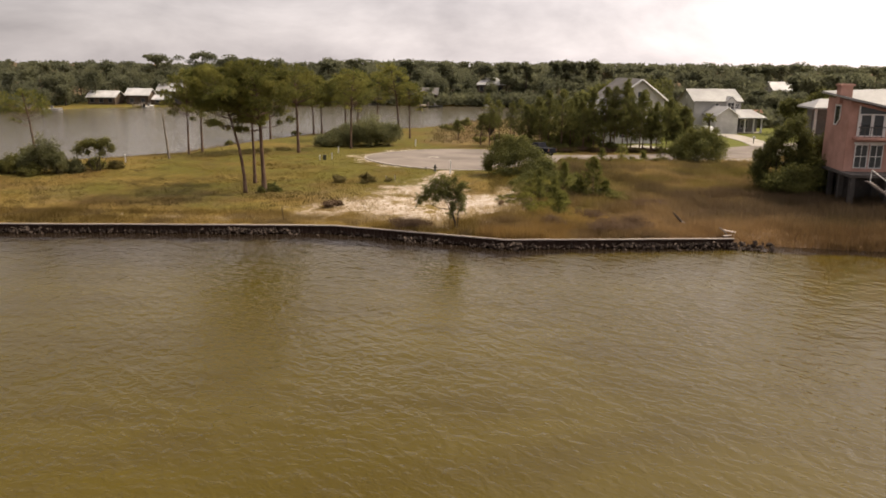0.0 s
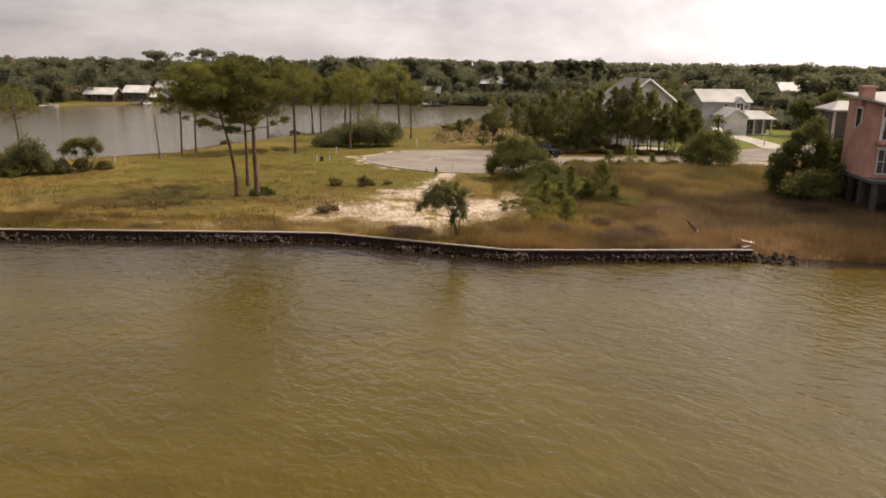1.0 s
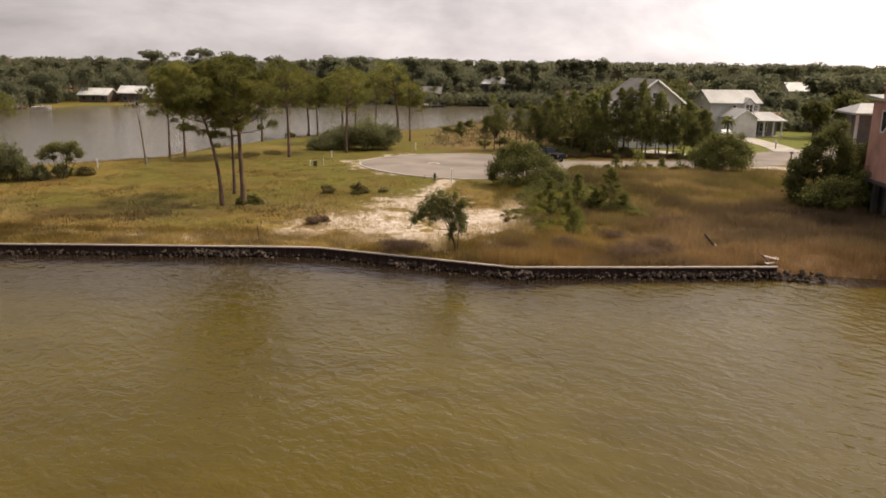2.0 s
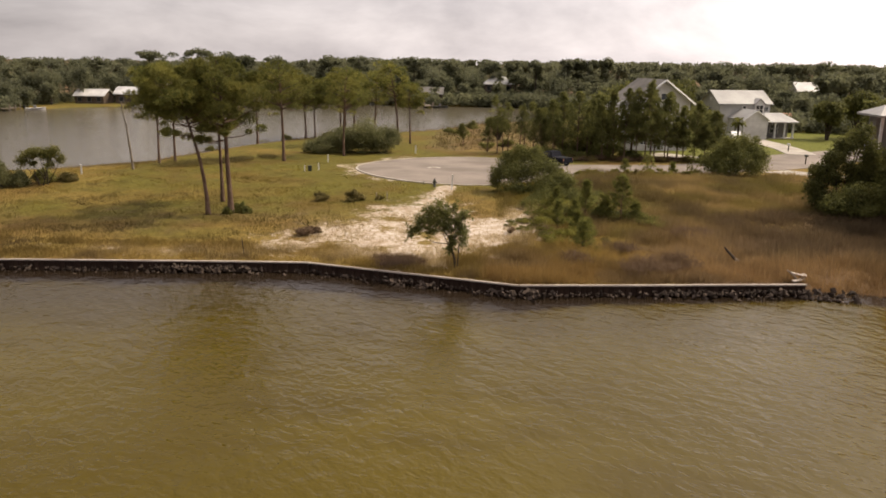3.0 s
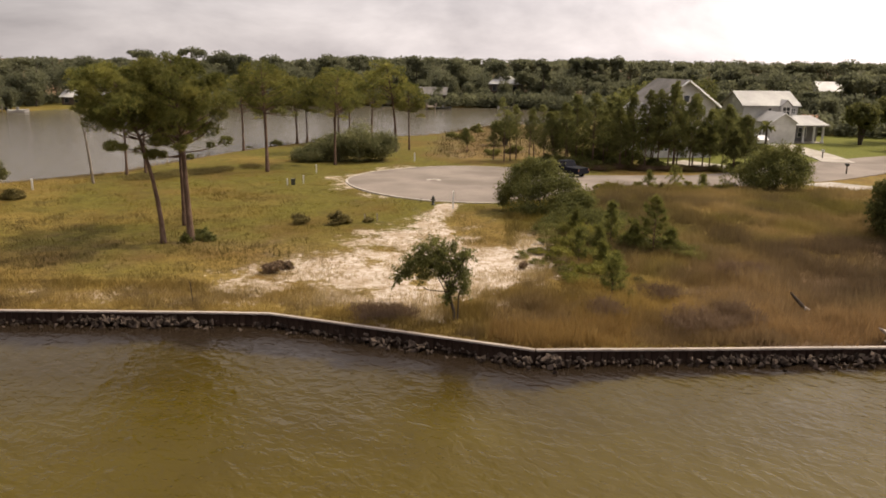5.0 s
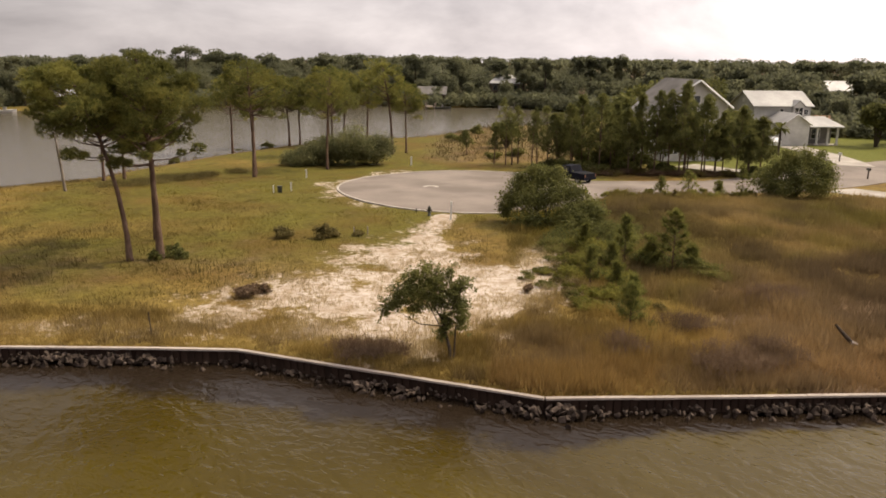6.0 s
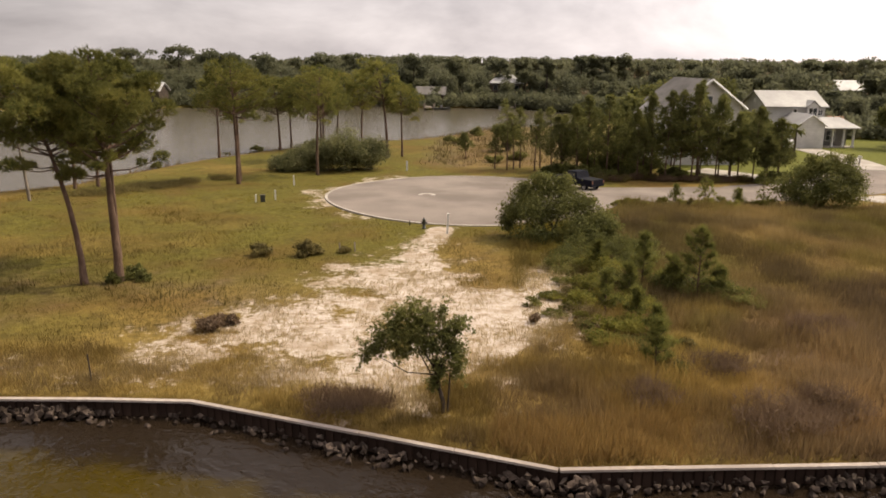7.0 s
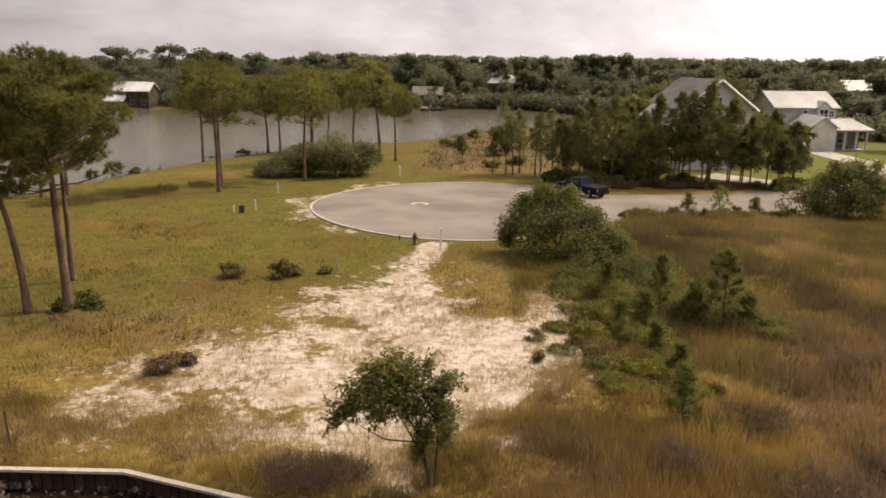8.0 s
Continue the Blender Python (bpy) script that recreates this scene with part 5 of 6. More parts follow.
def far_woods():
    leaves, trunks = [], []
    for row, (back, hmin, hmax, n, size) in enumerate(((-4, 3.6, 7.6, 1120, 0.29), (1, 5.6, 9.8, 1700, 0.30), (7, 8.2, 11.6, 1560, 0.31), (15, 9.6, 12.6, 1250, 0.33), (26, 10.6, 13.6, 1000, 0.38), (44, 11.4, 14.0, 700, 0.48))):
        for px, py in offset_line(WOODS_LINE, back, 4.4 + row * 0.55):
            if rng.uniform() < 0.05 and row < 5:
                continue
            x, y = px + rng.normal(0, 1.6), py + rng.normal(0, 2.2)
            if row < 2 and -112 < x < -84:
                continue
            far = abs(x) > 150
            low = 1 - 0.13 * float(smooth(-48, -66, x)) - 0.13 * float(smooth(0, 25, x))
            h = rng.uniform(hmin, hmax) * (0.84 + 0.28 * float(vnoise(x, y, 17, 41)))
            h *= 0.68 + 0.32 * float(smooth(160, 235, y)) if x > 0 else 0.80 + 0.20 * float(smooth(165, 235, y))
            h *= low if row > 1 else 1.0
            # growth kept below the camera's sight line to the white-roofed house
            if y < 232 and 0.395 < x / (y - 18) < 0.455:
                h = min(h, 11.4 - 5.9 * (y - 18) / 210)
            r = h * rng.uniform(0.26, 0.38)
            zb = max(gz(x, y), -0.5)
            tall = rng.uniform() < 0.12 and 0 < row < 5
            lob = []
            if tall:
                h *= 1.08
                r *= 0.8
                for i in range(6):
                    a = rng.uniform(0, 6.28)
                    lob.append((x + math.cos(a) * r * 0.5, y + math.sin(a) * r * 0.5, zb + h * rng.uniform(0.62, 0.94), r * 0.6, r * 0.6, h * 0.07))
            else:
                for i in range(6):
                    a, q = rng.uniform(0, 6.28), rng.uniform(0.1, 0.5)
                    lob.append((x + math.cos(a) * r * q, y + math.sin(a) * r * q, zb + h * rng.uniform(0.40, 0.80), r * rng.uniform(0.65, 1.0), r * rng.uniform(0.65, 1.0), h * rng.uniform(0.16, 0.30)))
            m = int((n // 4 if far else n) * (0.6 if tall else 1))
            Lb = np.array(lob)[rng.integers(0, len(lob), m)]
            C = Lb[:, :3] + np.clip(rng.normal(0, 0.46, (m, 3)), -0.8, 0.8) * Lb[:, 3:6]
            leaves.append(leaf_cards(C, size * (1.7 if far else 0.9), 0.15, 0.7))
            trunks.append(tube([(x, y, zb - 0.3), (x + rng.normal(0, 0.3), y, zb + h * 0.45), (x, y, zb + h * 0.88)], [0.24, 0.17, 0.06], 5))
    # unbroken woods farther back
    for line, hmin, hmax in (([(-260, 300), (-150, 312), (60, 312), (260, 290)], 12.0, 13.7), ([(-270, 345), (270, 345)], 12.6, 14.2), ([(46, 232), (90, 214), (200, 200)], 9.6, 11.4)):
        for px, py in offset_line(line, 0, 5.0):
            x, y, h = px + rng.normal(0, 1), py + rng.normal(0, 3), rng.uniform(hmin, hmax) * (1 - 0.14 * float(smooth(-50, -80, px)))
            # same cut along the camera's line to that roof
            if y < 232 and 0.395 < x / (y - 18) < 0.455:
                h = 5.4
            m = 800
            Lb = np.array([(x + rng.normal(0, 2.0), y + rng.normal(0, 1.5), h * f, rng.uniform(2.2, 3.4), 2.4, rng.uniform(1.2, 1.8)) for f in (0.45, 0.6, 0.72, 0.84, 0.88)])[rng.integers(0, 5, m)]
            C = Lb[:, :3] + np.clip(rng.normal(0, 0.46, (m, 3)), -0.8, 0.8) * Lb[:, 3:6]
            leaves.append(leaf_cards(C, 0.46, 0.15, 0.7))
            trunks.append(tube([(x, y, 0), (x, y, h * 0.9)], [0.25, 0.08], 4))
    # single round and umbrella-shaped crowns that stand above the rest
    for x, y, h, r in TALL_CROWNS:
        lob = [(x, y, h - 1.1, r * 0.75, r * 0.75, 1.0)]
        for i in range(7):
            a, q = i * 0.9 + rng.uniform(-0.3, 0.3), rng.uniform(0.55, 0.9)
            lob.append((x + math.cos(a) * r * q, y + math.sin(a) * r * q, h - rng.uniform(1.2, 2.6), r * 0.42, r * 0.42, rng.uniform(0.5, 0.9)))
        for i in range(9):
            lob.append((x + rng.normal(0, r * 0.7), y + rng.normal(0, r * 0.5), h - rng.uniform(2.4, 6.0), r * 0.5, r * 0.5, 0.9))
        m = 2000
        Lb = np.array(lob)[rng.integers(0, len(lob), m)]
        d = directions(m)
        leaves.append(leaf_cards(Lb[:, :3] + d * rng.uniform(0, 1, m)[:, None] ** 0.4 * Lb[:, 3:6], 0.30, 0.4, 0.7))
        trunks.append(tube([(x, y, -0.4), (x + rng.normal(0, 0.4), y, h * 0.5), (x, y, h * 0.93)], [0.27, 0.2, 0.07], 6))
    # undergrowth along the shore and between the trunks
    for px, py in np.concatenate([offset_line(WOODS_LINE, o, 3.2) for o in (-12, -10, -7, -4, 3, 10, 18)]):
        m = 220
        C = np.array([px, py, max(gz(px, py), -0.4)]) + directions(m) * np.array([2.6, 2.6, 3.0]) * rng.uniform(0.3, 1, m)[:, None]
        if -113 < px < -75 and float(line_distance(np.array([px]), np.array([py]), WOODS_LINE)[0]) < 14 and py < 230:
            continue
        C[:, 2] = np.abs(C[:, 2]) * 1.2
        leaves.append(leaf_cards(C, 0.4, 0.3, 0.7))
    woods = tagged(new("woods"), "dark mixed pine and oak woods across the lagoon", "woods", kind="stuff")
    tagged(part("crowns", joined(leaves), M_WOODS_HAZED, woods), kind="stuff")
    tagged(part("trunks", joined(trunks), M_BARK_DARK, woods), kind="stuff")


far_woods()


# ---- houses ----
def window(parent, x, y, z, w, h, face="y-", frame_mat=None, name="window", bars=True):
    """A framed window with a pane and a bar, set on a wall; x, y, z is the middle of its foot."""
    fr, t = 0.09, 0.06

    def turned(V):
        V = np.array(V, float)
        if face == "x-":
            V = np.stack([V[:, 1], -V[:, 0], V[:, 2]], 1)
        if face == "x+":
            V = np.stack([-V[:, 1], V[:, 0], V[:, 2]], 1)
        return V + (x, y, z)
    ring = [(sx * (w / 2 + o), yy, (h + o) if sz else -o) for yy in (-t, 0.02) for o in (fr, 0.0) for sx, sz in ((-1, 0), (1, 0), (1, 1), (-1, 1))]
    faces = []
    for k in range(4):
        q = (k + 1) % 4
        faces += [[k, q, 4 + q, 4 + k], [8 + q, 8 + k, 12 + k, 12 + q], [q, k, 8 + k, 8 + q], [4 + k, 4 + q, 12 + q, 12 + k]]
    win = part(name, (turned(ring), np.array(faces)), frame_mat or M_WHITE, parent)
    if bars:
        for b0 in (box(-0.03, 0.03, -t, 0.02, 0, h), box(-w / 2, w / 2, -t * 0.9, 0.015, h * 0.5 - 0.03, h * 0.5 + 0.03)):
            part("glazing_bar", (turned(b0[0]), b0[1]), frame_mat or M_WHITE, win)
    V, F = box(-w / 2, w / 2, -0.025, 0.015, 0, h)
    part("pane", (turned(V), F), M_GLASS, win, "dark reflecting pane")
    return win


def hip_roof(x0, x1, y0, y1, z, h, over=0.5, ridge=0.3, along="x"):
    """A hipped roof with a soffit; ridge is the share of the length that stays level."""
    x0, x1, y0, y1 = x0 - over, x1 + over, y0 - over, y1 + over
    cx, cy = (x0 + x1) / 2, (y0 + y1) / 2
    if along == "x":
        r = (x1 - x0) / 2 * ridge
        a, b = (cx - r, cy, z + h), (cx + r, cy, z + h)
    else:
        r = (y1 - y0) / 2 * ridge
        a, b = (cx, cy - r, z + h), (cx, cy + r, z + h)
    V = np.array([(x0, y0, z), (x1, y0, z), (x1, y1, z), (x0, y1, z), a, b, (x0, y0, z - 0.18), (x1, y0, z - 0.18), (x1, y1, z - 0.18), (x0, y1, z - 0.18)], float)
    if along == "x":
        quads, tris = [[0, 1, 5, 4], [2, 3, 4, 5]], [[1, 2, 5], [3, 0, 4]]
    else:
        quads, tris = [[1, 2, 5, 4], [3, 0, 4, 5]], [[0, 1, 4], [2, 3, 5]]
    quads += [[9, 8, 7, 6], [0, 6, 7, 1], [1, 7, 8, 2], [2, 8, 9, 3], [3, 9, 6, 0]]
    return V, [np.array(quads), np.array(tris)]


def gable_roof(x0, x1, y0, y1, z, h, over=0.4, along="x", t=0.16):
    """Two thick slopes."""
    if along == "x":
        ym = (y0 + y1) / 2
        k = h / (ym - y0)
        ya, yb, za = y0 - over, y1 + over, z - over * k
        prof = [(ya, za), (ym, z + h), (yb, za), (yb, za + t), (ym, z + h + t), (ya, za + t)]
        V = [(x, p[0], p[1]) for x in (x0 - over, x1 + over) for p in prof]
    else:
        xm = (x0 + x1) / 2
        k = h / (xm - x0)
        xa, xb, za = x0 - over, x1 + over, z - over * k
        prof = [(xa, za), (xm, z + h), (xb, za), (xb, za + t), (xm, z + h + t), (xa, za + t)]
        V = [(p[0], y, p[1]) for y in (y0 - over, y1 + over) for p in prof]
    F = [[0, 1, 7, 6], [1, 2, 8, 7], [2, 3, 9, 8], [3, 4, 10, 9], [4, 5, 11, 10], [5, 0, 6, 11], [0, 5, 4, 1], [1, 4, 3, 2], [6, 7, 10, 11], [7, 8, 9, 10]]
    return np.array(V, float), np.array(F)


def gable_wall(x0, x1, y0, y1, z0, z1, h, along="x"):
    """Walls of a block with its two pointed ends."""
    V, F = box(x0, x1, y0, y1, z0, z1)
    V = list(map(tuple, V))
    if along == "x":
        ym = (y0 + y1) / 2
        V += [(x0, ym, z1 + h), (x1, ym, z1 + h)]
        tris = [[4, 8, 7], [5, 6, 9]]
        quads = [[4, 5, 9, 8], [6, 7, 8, 9]]
    else:
        xm = (x0 + x1) / 2
        V += [(xm, y0, z1 + h), (xm, y1, z1 + h)]
        tris = [[4, 5, 8], [6, 7, 9]]
        quads = [[5, 6, 9, 8], [7, 4, 8, 9]]
    F = np.array([f for i, f in enumerate(F.tolist()) if i != 1] + quads)
    return np.array(V), [F, np.array(tris)]


def grey_house():
    """Two storeys with a plain gabled wing towards the street and a porch beside it."""
    t = thing("house", (44.2, 151.5, -0.42), "pale grey two-storey house with metal porch roof", "house", turn=8)
    part("wall", gable_wall(1.3, 11.0, 4.5, 12.5, 0, 6.0, 2.1, "x"), M_SIDING, t)
    part("roof", gable_roof(1.3, 11.0, 4.5, 12.5, 6.0, 2.1, 0.4, "x"), M_ROOF_METAL, t, "pale standing-seam roof")
    part("wing_wall", gable_wall(3.2, 7.6, -1.6, 4.49, 0, 3.5, 1.5, "y"), M_SIDING_WHITE, t, "plain white gabled wing")
    part("wing_roof", gable_roof(3.2, 7.6, -1.6, 4.48, 3.5, 1.5, 0.25, "y"), M_ROOF_METAL, t)
    for k in range(2):
        part("rake_trim", tube([(5.4, -1.88, 5.04), (2.9 + 5.0 * k, -1.88, 3.33)], [0.09, 0.09], 4), M_WHITE, t)
    part("porch_wall", box(7.45, 13.0, 1.2, 4.45, 0, 3.0), M_GREY_WALL, t, "grey porch wall")
    part("porch_roof", hip_roof(7.6, 13.2, -1.0, 5.2, 3.1, 1.4, 0.4, 0.5), M_ROOF_METAL, t, "pale metal porch roof")
    part("porch_floor", box(7.45, 13.1, -0.9, 1.18, -0.2, 0.22), M_CONCRETE, t)
    for x in (7.8, 9.5, 11.3, 12.9):
        col = part("column", box(x - 0.13, x + 0.13, -0.82, -0.56, 0.42, 2.78), M_WHITE, t)
        part("column_base", box(x - 0.2, x + 0.2, -0.89, -0.49, 0.22, 0.419), M_WHITE, col)
        part("column_head", box(x - 0.2, x + 0.2, -0.89, -0.49, 2.781, 2.9), M_WHITE, col)
    window(t, 10.3, 1.2, 1.0, 1.4, 1.5)
    part("door", box(8.2, 9.2, 1.13, 1.22, 0.22, 2.4), M_DARK, t, "dark front door")
    part("dormer_wall", gable_wall(7.7, 9.5, 3.9, 4.49, 3.6, 6.0, 0.8, "y"), M_SIDING_WHITE, t)
    part("dormer_roof", gable_roof(7.7, 9.5, 3.9, 6.4, 6.0, 0.8, 0.2, "y"), M_ROOF_METAL, t)
    window(t, 8.6, 3.9, 4.3, 1.3, 1.4)
    window(t, 10.2, 4.5, 4.6, 0.7, 0.8)
    window(t, 6.0, 4.5, 4.9, 0.6, 0.6, bars=False)
    window(t, 3.2, 1.5, 1.2, 0.9, 1.2, "x-")
    window(t, 1.3, 8.5, 3.9, 1.0, 1.3, "x-")
    window(t, 1.3, 8.5, 1.0, 1.0, 1.3, "x-")
    part("vent", box(1.26, 1.32, 8.1, 8.9, 6.4, 7.0), M_WHITE, t)


grey_house()


def gabled_house():
    t = thing("house", (24.0, 128.3, -0.4), "white house with grey shingle gable roof behind pines", "house", turn=10)
    w, d, e, r = 8.5, 10.4, 7.3, 3.1
    part("wall", gable_wall(0, w, 0, d, 0, e, r, "y"), M_SIDING_WHITE, t)
    part("roof", gable_roof(0, w, 0, d, e + 0.02, r, 0.5, "y"), M_ROOF_GREY, t, "grey shingle gable roof")
    for s in (-1, 1):
        x1 = w / 2 + s * (w / 2 + 0.55)
        part("barge_board", tube([(w / 2, -0.56, e + r + 0.06), (x1, -0.56, e - 0.35)], [0.16, 0.16], 4), M_WHITE, t, "broad white barge board")
    part("bay_wall", gable_wall(-3.0, -0.01, 0.6, 5.0, 0, 6.2, 1.1, "y"), M_SIDING_WHITE, t, "white gabled side bay")
    part("bay_roof", gable_roof(-3.0, -0.35, 0.6, 5.0, 6.22, 1.1, 0.3, "y"), M_ROOF_METAL, t)
    for x, z in ((1.6, 1.0), (3.9, 1.0), (6.2, 1.0), (1.6, 4.4), (3.9, 4.4), (6.2, 4.4)):
        window(t, x, 0, z, 1.0, 1.5)
    window(t, w / 2, 0, 7.6, 0.8, 0.9, bars=False)
    window(t, -1.5, 0.6, 4.0, 1.1, 1.3)
    window(t, -1.5, 0.6, 1.0, 1.1, 1.4)
    for y in (6.2, 8.6):
        window(t, 0, y, 4.4, 1.0, 1.4, "x-")


gabled_house()


def pink_house():
    """Stucco house on tall piers beside the water."""
    t = thing("house", (34.5, 70.8, 0.1), "pink stucco beach house raised on piers", "house", turn=-4)
    V, F = box(0, 9.5, 0, 5.4, 2.9, 9.25)
    V[5, 2] -= 2.15
    V[6, 2] += 0.5
    V[7, 2] += 0.15
    part("wall", (V, [F[[0, 2, 3, 4, 5]], np.array([[4, 5, 7], [5, 6, 7]])]), M_PINK, t)
    V, F = box(-0.5, 10.2, -0.6, 6.0, 9.45, 9.65)
    V[[0, 4], 2] -= 0.05
    V[[1, 5], 2] -= 2.35
    V[[2, 6], 2] += 0.75
    V[[3, 7], 2] += 0.3
    quads = [q for k, q in enumerate(F.tolist()) if k > 1]
    part("roof", (V, [np.array(quads), np.array([[0, 3, 1], [1, 3, 2], [4, 5, 7], [5, 6, 7]])]), M_ROOF_METAL, t, "pale metal roof sloping down to the water")
    part("chimney", joined([box(-0.3, 0.75, 1.9, 2.9, 9.0, 10.5), box(-0.42, 0.87, 1.78, 3.02, 10.5, 10.7)]), M_PINK, t, "pink chimney with flat cap")
    outline = [(2.05, 8.8), (3.35, 8.8), (3.35, 6.9), (2.75, 6.9), (2.05, 7.5)]
    inner = [(2.17, 8.68), (3.23, 8.68), (3.23, 7.02), (2.80, 7.02), (2.17, 7.56)]
    ring = [(x, y, z) for x in (-0.07, 0.02) for pts in (outline, inner) for y, z in pts]
    k = np.arange(5)
    n = (k + 1) % 5
    cut = part("window", (np.array(ring), np.concatenate([np.stack([k, n, 5 + n, 5 + k], 1), np.stack([10 + n, 10 + k, 15 + k, 15 + n], 1), np.stack([n, k, 10 + k, 10 + n], 1), np.stack([5 + k, 5 + n, 15 + n, 15 + k], 1)])), M_WHITE, t, "window with one cut corner")
    part("pane", (np.array([(x, y, z) for x in (-0.03, 0.01) for y, z in inner]), [np.stack([n, k, 5 + k, 5 + n], 1), k[None].copy(), (5 + k)[None, ::-1].copy()]), M_GLASS, cut)
    win = part("balcony_door", joined([box(0.75, 3.25, -0.08, 0.03, 6.1, 6.2), box(0.75, 3.25, -0.08, 0.03, 8.0, 8.12), box(0.75, 0.87, -0.08, 0.03, 6.2, 8.85), box(3.13, 3.25, -0.08, 0.03, 6.2, 8.3), box(1.86, 2.14, -0.08, 0.03, 6.2, 8.0), box(0.87, 1.05, -0.08, 0.03, 6.2, 8.0), box(2.95, 3.13, -0.08, 0.03, 6.2, 8.0)]), M_WHITE, t, "white french doors with sloping top light")
    part("pane", box(0.87, 3.13, -0.03, 0.02, 6.2, 8.0), M_GLASS, win)
    V, F = box(0.87, 3.13, -0.03, 0.02, 8.12, 8.8)
    V[[5, 6], 2] -= 0.5
    part("pane", (V, F), M_GLASS, win)
    part("balcony", box(0.5, 9.5, -1.1, 0, 5.85, 6.05), M_PINK, t, "narrow pink balcony slab")
    for k in range(19):
        x = 0.6 + k * 0.48
        part("baluster", box(x - 0.02, x + 0.02, -1.06, -1.02, 6.05, 6.95), M_RAIL_AND_PIER_SHADE, t)
    part("balcony_rail", box(0.5, 9.5, -1.09, -0.99, 6.95, 7.03), M_RAIL_AND_PIER_SHADE, t)
    window(t, 1.4, 0, 3.3, 1.0, 2.0)
    window(t, 2.7, 0, 3.3, 1.0, 2.0)
    part("arch_trim", box(0.7, 3.4, -0.09, 0, 5.4, 5.6), M_WHITE, t)
    window(t, 7.5, 0, 3.4, 1.6, 1.9)
    part("deck", box(-0.3, 9.8, -2.4, 5.4, 2.65, 2.89), M_RAIL_AND_PIER_SHADE, t, "timber deck in a shade-darkened colour")
    for x in (0.1, 3.1, 6.1, 9.3):
        for y in (-2.1, 0.4, 2.8, 5.1):
            part("pier", box(x - 0.2, x + 0.2, y - 0.2, y + 0.2, -0.5, 2.65), M_RAIL_AND_PIER_SHADE, t)
    part("store_wall", box(0.6, 9.3, 0.9, 5.2, -0.3, 2.64), M_RAIL_AND_PIER_SHADE, t)
    part("stair", joined([box(1.0 + k * 0.28, 1.3 + k * 0.28, -3.6, -2.5, 2.35 - k * 0.19, 2.43 - k * 0.19) for k in range(12)]), M_CAP_WOOD, t, "timber stair from the deck")
    part("stair_rail", joined([tube([(1.0, -3.6, 3.5), (4.4, -3.6, 1.2)], [0.05, 0.05], 6), tube([(1.0, -3.6, 2.4), (1.0, -3.6, 3.5)], [0.05, 0.05], 6), tube([(4.4, -3.6, 0.1), (4.4, -3.6, 1.2)], [0.05, 0.05], 6)]), M_WHITE, t)
    part("side_porch_roof", hip_roof(0.2, 4.0, 8.9, 13.4, 8.2, 0.8, 0.3, 0.4), M_ROOF_METAL, t)
    for x in (0.3, 2.0, 3.8):
        part("porch_post", box(x - 0.11, x + 0.11, 9.0, 9.2, -0.3, 8.1), M_WHITE, t)
    part("side_porch_floor", box(0.2, 4.0, 8.9, 13.4, 5.0, 5.25), M_GREY_WALL, t)
    part("side_porch_wall", box(0.9, 3.9, 11.8, 13.3, -0.3, 8.0), M_GREY_WALL, t)
    bx = thing("storage_box", on(37.6, 66.2), "low white storage box beside the pink house", "box")
    part("body", box(-0.9, 0.9, -0.5, 0.5, 0, 0.6), M_WHITE, bx)
    part("lid", box(-0.95, 0.95, -0.55, 0.55, 0.604, 0.68), M_WHITE, bx)


pink_house()


def far_house(x, y, w, d, h, roof_h, label, wall=None, roof=None, along="x", turn=0.0, hip=False):
    z = max(gz(x, y), -0.5)
    t = thing("house", (x, y, z), label, "house", "houses across the lagoon", turn)
    wall, roof = wall or M_SIDING_WHITE, roof or M_ROOF_METAL
    if hip:
        part("wall", box(-w / 2, w / 2, -d / 2, d / 2, -0.3, h), wall, t)
        part("roof", hip_roof(-w / 2, w / 2, -d / 2, d / 2, h, roof_h, 0.5, 0.4), roof, t)
    else:
        part("wall", gable_wall(-w / 2, w / 2, -d / 2, d / 2, -0.3, h, roof_h, along), wall, t)
        part("roof", gable_roof(-w / 2, w / 2, -d / 2, d / 2, h, roof_h, 0.5, along), roof, t)
    n = max(2, int(w / 2.6))
    for k in range(n):
        window(t, -w / 2 + (k + 0.5) * w / n, -d / 2, 0.6, 1.1, 1.1, frame_mat=M_GREY_WALL, bars=False)
        if h > 5:
            window(t, -w / 2 + (k + 0.5) * w / n, -d / 2, 3.9, 1.1, 1.3, frame_mat=M_GREY_WALL, bars=False)


far_house(-106, 224, 8, 6, 2.2, 1.5, "low house with pale roof under trees across the lagoon", M_BROWN_WALL, M_ROOF_WHITE)
far_house(-96.5, 226, 6.5, 5, 2.8, 1.6, "boathouse with bright white roof across the lagoon", M_BROWN_WALL, M_ROOF_WHITE)
far_house(-91, 238, 8, 7, 3.6, 2.0, "white house with pale roof among trees", M_SIDING_WHITE)
far_house(-84.0, 228, 5.6, 6, 4.0, 1.8, "boathouse with pale metal roof by the lagoon", M_BARK_DARK, M_ROOF_WHITE)
far_house(-89.5, 225.5, 4.5, 4, 1.6, 1.0, "low white-roofed shed by the dock", M_BROWN_WALL, M_ROOF_WHITE)
far_house(7, 262, 9, 8, 5.9, 2.2, "grey two-storey house with pale roof in the woods", M_BROWN_WALL, M_ROOF_WHITE, hip=True)
far_house(-14, 250, 7.5, 7, 3.0, 1.8, "brown house among trees by the lagoon", M_BROWN_WALL, M_ROOF_GREY)
far_house(89.8, 229, 6.4, 7, 6.2, 2.0, "white-roofed house glimpsed above the trees", M_SIDING_WHITE, M_ROOF_WHITE)
far_house(62.0, 174, 4.6, 5, 2.5, 0.6, "low building with orange clay roof behind trees", M_BROWN_WALL, M_CLAY)
